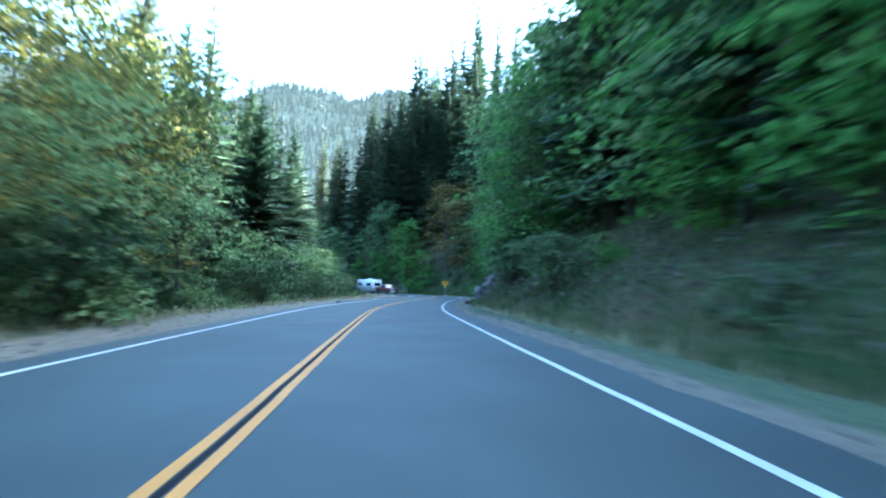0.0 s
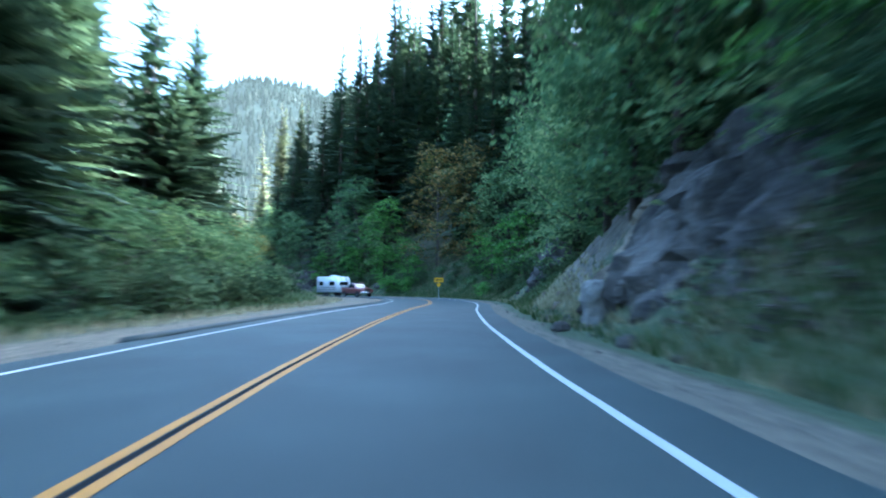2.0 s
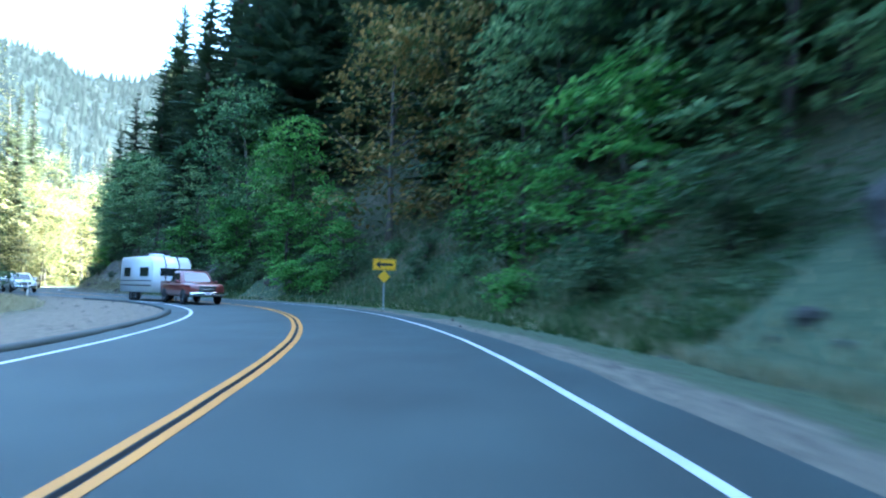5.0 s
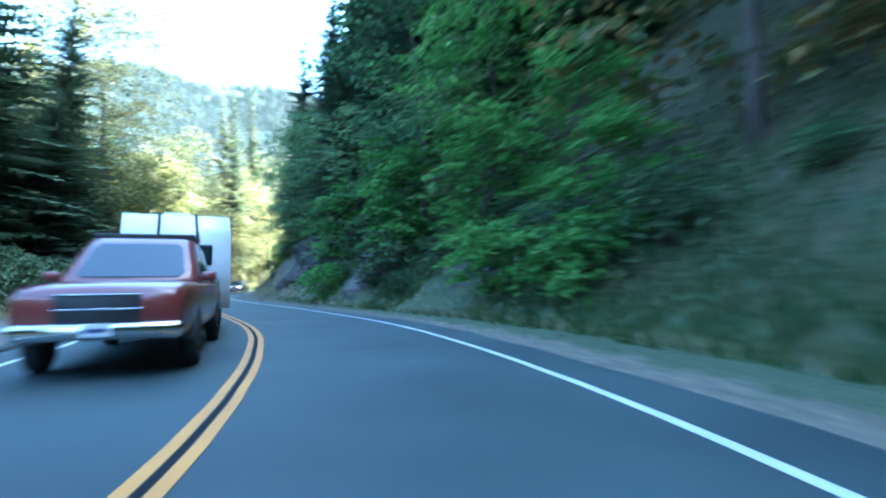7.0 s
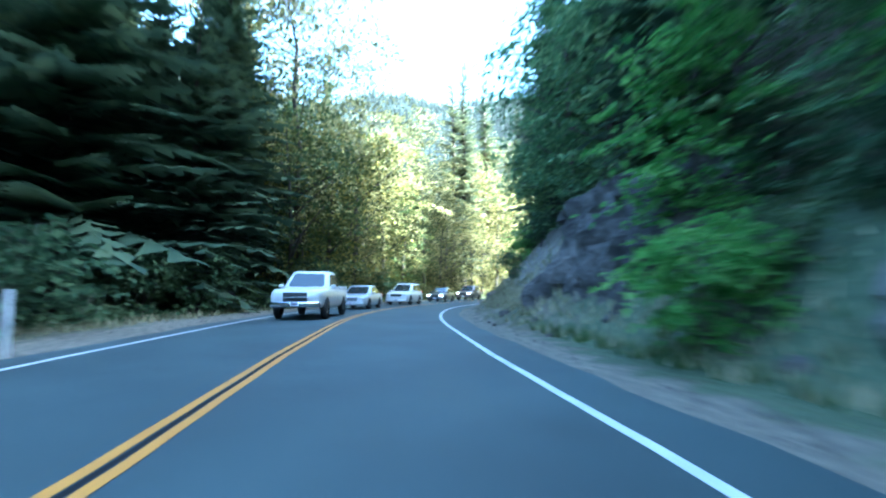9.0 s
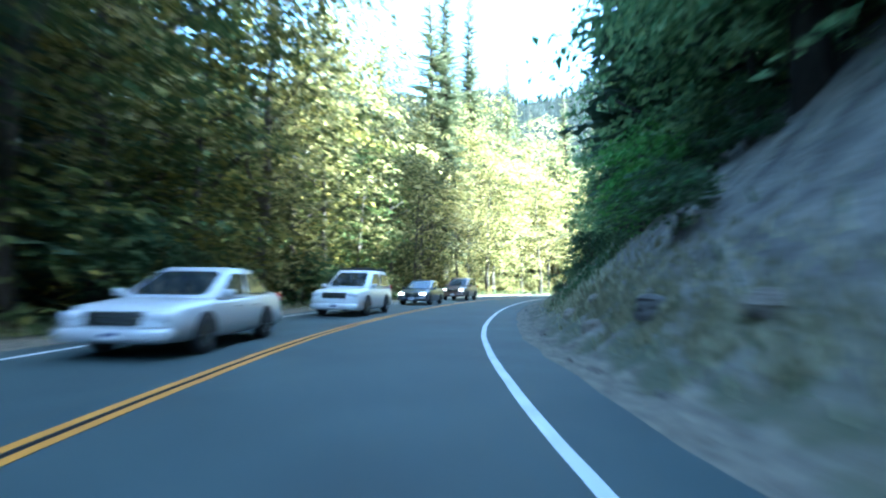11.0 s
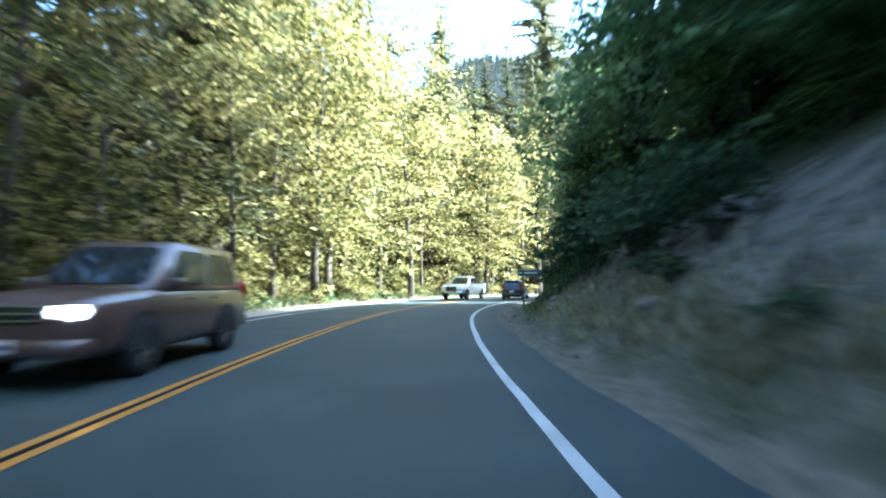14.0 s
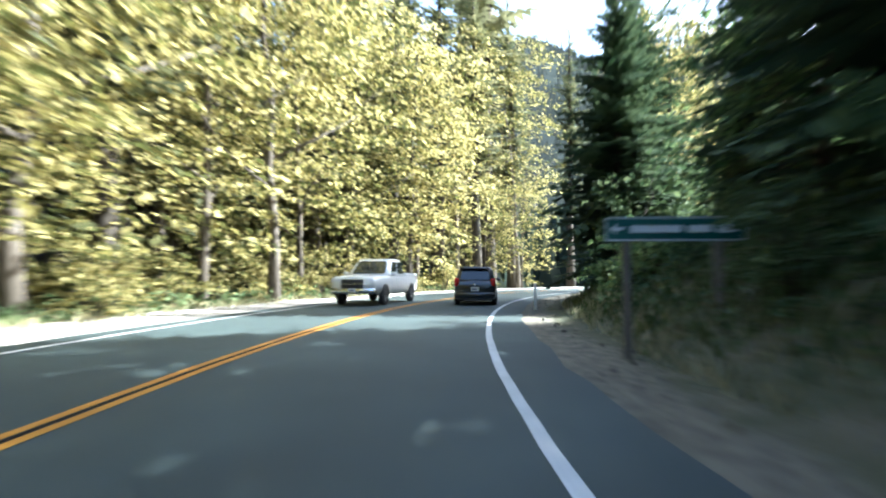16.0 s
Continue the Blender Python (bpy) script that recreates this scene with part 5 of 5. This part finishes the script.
        part("mirror", Shape(True).box(min(sx * w * 0.97, sx * (w + 0.17)), max(sx * w * 0.97, sx * (w + 0.17)), c1 - 0.30, c1 - 0.18, belt + 0.0, belt + 0.14, 0.035), body_paint, t)
        for yy in (c1 - 0.95, c1 - 1.75):
            part("door_handle", Shape(True).box(min(sx * w * 0.97, sx * (w + 0.02)), max(sx * w * 0.97, sx * (w + 0.02)), yy, yy + 0.16, belt - 0.17, belt - 0.14, 0.012), body_paint, t)
        for ya in axles:
            arch = Shape()
            n = 18
            pts = [(math.cos(math.pi * k / n) * wheel * 1.18, max(-0.04, math.sin(math.pi * k / n)) * wheel * 1.18) for k in range(n + 1)]
            outer = [(sx * (w + 0.004), ya + a, wheel + b) for a, b in pts]
            inner = [(sx * (w - 0.20), ya + a, wheel + b) for a, b in pts]
            arch.loft([inner, outer], caps=True)
            part("wheel_arch", arch, BLACK_TRIM, t)
            wheel_for(t, sx * (w - 0.085), ya, wheel, 0.21, sx)
        x0, x1 = sorted((sx * w * 0.52, sx * w * 0.88))
        part("headlight", Shape(True).box(x0, x1, y1 - 0.16, y1 - 0.012, hood - low_lamp, hood - 0.15, 0.04), LIT_LAMP if headlights else CLEAR_LAMP, t, "lit headlight" if headlights else "clear headlight")
        x0, x1 = sorted((sx * w * 0.74, sx * w * 0.95))
        high = bed is None and c0 < -1.9
        part("tail_light", Shape(True).box(x0, x1, y0 + 0.0, y0 + 0.16, tb - 0.22, tb + (0.10 if high else -0.02), 0.04), BRAKE_LAMP if brakes else RED_LAMP, t, "red tail light")
    part("rear_bumper", Shape(True).box(-w * 0.95, w * 0.95, y0 - 0.05, y0 + 0.22, sill + 0.05, sill + 0.27, 0.05), CHROME if bed else body_paint, t)
    part("rear_skirt", Shape(True).box(-w * 0.8, w * 0.8, y0 - 0.03, y0 + 0.2, sill - 0.05, sill + 0.06, 0.03), BLACK_TRIM, t)
    part("front_bumper", Shape(True).box(-w * 0.93, w * 0.93, y1 - 0.22, y1 + 0.06, sill + 0.02, sill + 0.22, 0.05), CHROME if bed else body_paint, t)
    part("grille", Shape(True).box(-w * 0.48, w * 0.48, y1 - 0.12, y1 + 0.012, hood - low_grille, hood - 0.15, 0.03), BLACK_TRIM, t, "dark front grille")
    for k in range(3):
        zc = hood - low_grille + 0.04 + (low_grille - 0.21) / 2 * k
        part("grille_bar", Shape().box(-w * 0.46, w * 0.46, y1 + 0.006, y1 + 0.02, zc, zc + 0.018, 0.004), CHROME, t)
    for yy, sgn in ((y0 - 0.055, -1), (y1 + 0.065, 1)):
        zc = (tb - 0.33) if sgn < 0 and not bed else sill + 0.14
        ys = yy if (sgn > 0 or bed) else y0 - 0.012
        pl = part("number_plate", Shape().box(-0.155, 0.155, min(ys, ys - sgn * 0.012), max(ys, ys - sgn * 0.012), zc - 0.075, zc + 0.075, 0.004), PLATE, t, "white plate with dark bars")
        part("bar", Shape().box(-0.11, 0.11, min(ys, ys + sgn * 0.003), max(ys, ys + sgn * 0.003), zc - 0.03, zc + 0.02), PLATE_INK, pl)
    if bed is None:
        part("rear_wiper", Shape().box(-0.02, 0.30, c0 - 0.075, c0 - 0.055, belt + 0.06, belt + 0.075, 0.004), BLACK_TRIM, t)
        part("badge", Shape(True).tube([(0, y0 - 0.012, tb - 0.17), (0, y0 + 0.05, tb - 0.17)], [0.045, 0.045], 14), CHROME, t)
        part("spoiler", Shape(True).box(-wr * 0.92, wr * 0.92, r0 - 0.17, r0 + 0.12, roof - 0.075, roof - 0.035, 0.016), body_paint, t)
        if brakes:
            part("high_brake_light", Shape(True).box(-0.14, 0.14, r0 - 0.178, r0 - 0.16, roof - 0.07, roof - 0.045, 0.006), BRAKE_LAMP, t, "lit red brake light")
    else:
        b0, b1 = bed
        part("bed_liner", Shape().box(-w * 0.78, w * 0.78, b0 + 0.12, b1, belt - 0.02, belt + 0.034), BLACK_TRIM, t, "black cargo bed")
        for sx in (1, -1):
            x0, x1 = sorted((sx * w * 0.78, sx * w * 0.95))
            part("bed_rail", Shape(True).box(x0, x1, b0 + 0.05, b1, belt - 0.05, belt + 0.09, 0.02), body_paint, t)
        part("tailgate", Shape(True).box(-w * 0.95, w * 0.95, b0 + 0.0, b0 + 0.12, belt - 0.4, belt + 0.09, 0.02), body_paint, t)
    if rack:
        for yy in (r0 + 0.25, r1 - 0.35):
            part("roof_bar", Shape(True).box(-wr, wr, yy, yy + 0.06, roof + 0.01, roof + 0.09, 0.012), BLACK_TRIM, t)
    return t


def lane_pose(s, d, facing):
    p = at(s, d)
    return pose(p[0], p[1], 0.006, 0, 0, bearing(s) + (0 if facing > 0 else 180))


PICKUP = dict(length=5.7, width=1.98, belt=1.20, roof=1.90, hood=1.18, sill=0.46, cabin=(-0.95, 1.25), top=(-0.78, 0.50), wheel=0.39, axles=(1.80, -1.75), bed=(-2.83, -1.0), category="pickup truck")
vehicle("hatchback_car", "black compact hatchback with dark tinted windows on the road", lane_pose(223, 2.3, 1) @ pose(0, 0, 0, 0, 0, 8), BLACK_PAINT, length=4.25, width=1.70, belt=0.96, roof=1.54, hood=0.90, cabin=(-2.02, 0.95), top=(-1.75, 0.10), tail=0.02, brakes=False)
vehicle("pickup_truck", "dark red pickup truck with lit headlights towing a trailer", lane_pose(106.5, -1.75, -1), RED_PAINT, headlights=True, rack=True, **PICKUP)
vehicle("pickup_truck", "white pickup truck with dark grille", lane_pose(142.0, -1.75, -1), WHITE_PAINT, **PICKUP)
vehicle("sedan_car", "silver sedan with dark windows on the road", lane_pose(152.2, -1.8, -1), SILVER_PAINT, length=4.6, width=1.8, belt=0.88, roof=1.43, hood=0.85, cabin=(-1.75, 0.95), top=(-0.95, 0.05), tail=0.06)
vehicle("estate_car", "white estate car with roof rails", lane_pose(163.0, -1.75, -1), WHITE_PAINT, length=4.7, width=1.85, belt=1.02, roof=1.70, hood=1.0, cabin=(-2.2, 1.0), top=(-1.95, 0.15), rack=True, wheel=0.35)
vehicle("sedan_car", "dark blue car with lit headlights", lane_pose(174.5, -1.75, -1), BLUE_PAINT, length=4.5, width=1.78, belt=0.9, roof=1.46, hood=0.87, cabin=(-1.8, 0.95), top=(-1.1, 0.05), tail=0.05, headlights=True)
vehicle("estate_car", "dark brown off-road car with lit headlights", lane_pose(185.0, -1.75, -1), BROWN_PAINT, length=4.7, width=1.9, belt=1.08, roof=1.78, hood=1.05, sill=0.32, cabin=(-2.2, 0.9), top=(-2.0, 0.2), headlights=True, wheel=0.37)
vehicle("pickup_truck", "white pickup truck with chrome bumper in sunlight", lane_pose(222.0, -1.9, -1), WHITE_PAINT, **PICKUP)


def travel_trailer(m):
    t = thing("travel_trailer", "white boxy travel trailer with rounded edges behind the pickup", "trailer", "vehicles on the road", m)
    w, y0, y1, zb, zt = 1.22, -2.6, 2.6, 0.55, 2.85
    sh = Shape(True)
    prof = [(y0, zb + 0.1), (y0, zt - 0.25), (y0 + 0.25, zt), (y1 - 0.5, zt), (y1 - 0.05, zt - 0.45), (y1 + 0.05, zb + 0.8), (y1 - 0.15, zb), (y0 + 0.1, zb)]
    sh.loft([[(x * q, y * (1 if q == 1 else 0.99), z) for y, z in prof] for x, q in ((-w, 0.97), (-w + 0.05, 1), (w - 0.05, 1), (w, 0.97))])
    part("shell", sh, WHITE_PAINT, t, "white ribbed aluminium shell")
    for sx in (1, -1):
        for yy, ln in ((-1.9, 1.0), (0.7, 1.3)):
            x0, x1 = sorted((sx * (w * 0.99), sx * (w * 1.0 + 0.012)))
            part("window", Shape().box(x0, x1, yy, yy + ln, 1.55, 2.15, 0.006), CAR_GLASS, t)
        for z in (0.95, 1.25):
            x0, x1 = sorted((sx * (w * 0.98), sx * (w + 0.004)))
            part("stripe", Shape().box(x0, x1, y0 + 0.1, y1 - 0.2, z, z + 0.07), BLUE_PAINT, t, "dark stripe along the side")
        for ya in (-0.75, 0.05):
            wheel_for(t, sx * (w - 0.16), ya, 0.34, 0.2, sx)
    part("front_window", Shape().box(-0.75, 0.75, y1 - 0.02, y1 + 0.06, 1.6, 2.1, 0.02), CAR_GLASS, t)
    for sx in (-1, 1):
        part("strap", Shape().tube([(sx * 0.42, y1 + 0.07, 1.0), (sx * 0.42, y1 + 0.0, zt - 0.5), (sx * 0.40, y1 - 0.42, zt + 0.03)], [0.035, 0.035, 0.035], 6), BLACK_TRIM, t, "dark upright tube on the front wall")
    part("air_conditioner", Shape(True).box(-0.35, 0.35, -0.4, 0.5, zt - 0.02, zt + 0.26, 0.08), WHITE_PAINT, t, "white rooftop air conditioner")
    part("roof_vent", Shape(True).box(-0.22, 0.22, 1.2, 1.6, zt - 0.02, zt + 0.12, 0.04), POST_WHITE, t)
    for sx in (-1, 1):
        part("drawbar", Shape().tube([(sx * 0.6, y1 - 0.1, 0.52), (0, y1 + 1.15, 0.5)], [0.05, 0.05], 6), BLACK_TRIM, t)
        part("gas_bottle", Shape(True).tube([(sx * 0.17, y1 + 0.35, 0.56), (sx * 0.17, y1 + 0.35, 0.62), (sx * 0.17, y1 + 0.35, 1.0), (sx * 0.17, y1 + 0.35, 1.08)], [0.12, 0.15, 0.15, 0.07], 14), POST_WHITE, t, "white gas bottle")
    part("jockey_wheel", Shape(True).tube([(0.1, y1 + 0.9, 0.02), (0.1, y1 + 0.9, 0.75)], [0.04, 0.03], 8), GALVANISED, t)


travel_trailer(lane_pose(113.1, -1.75, -1))
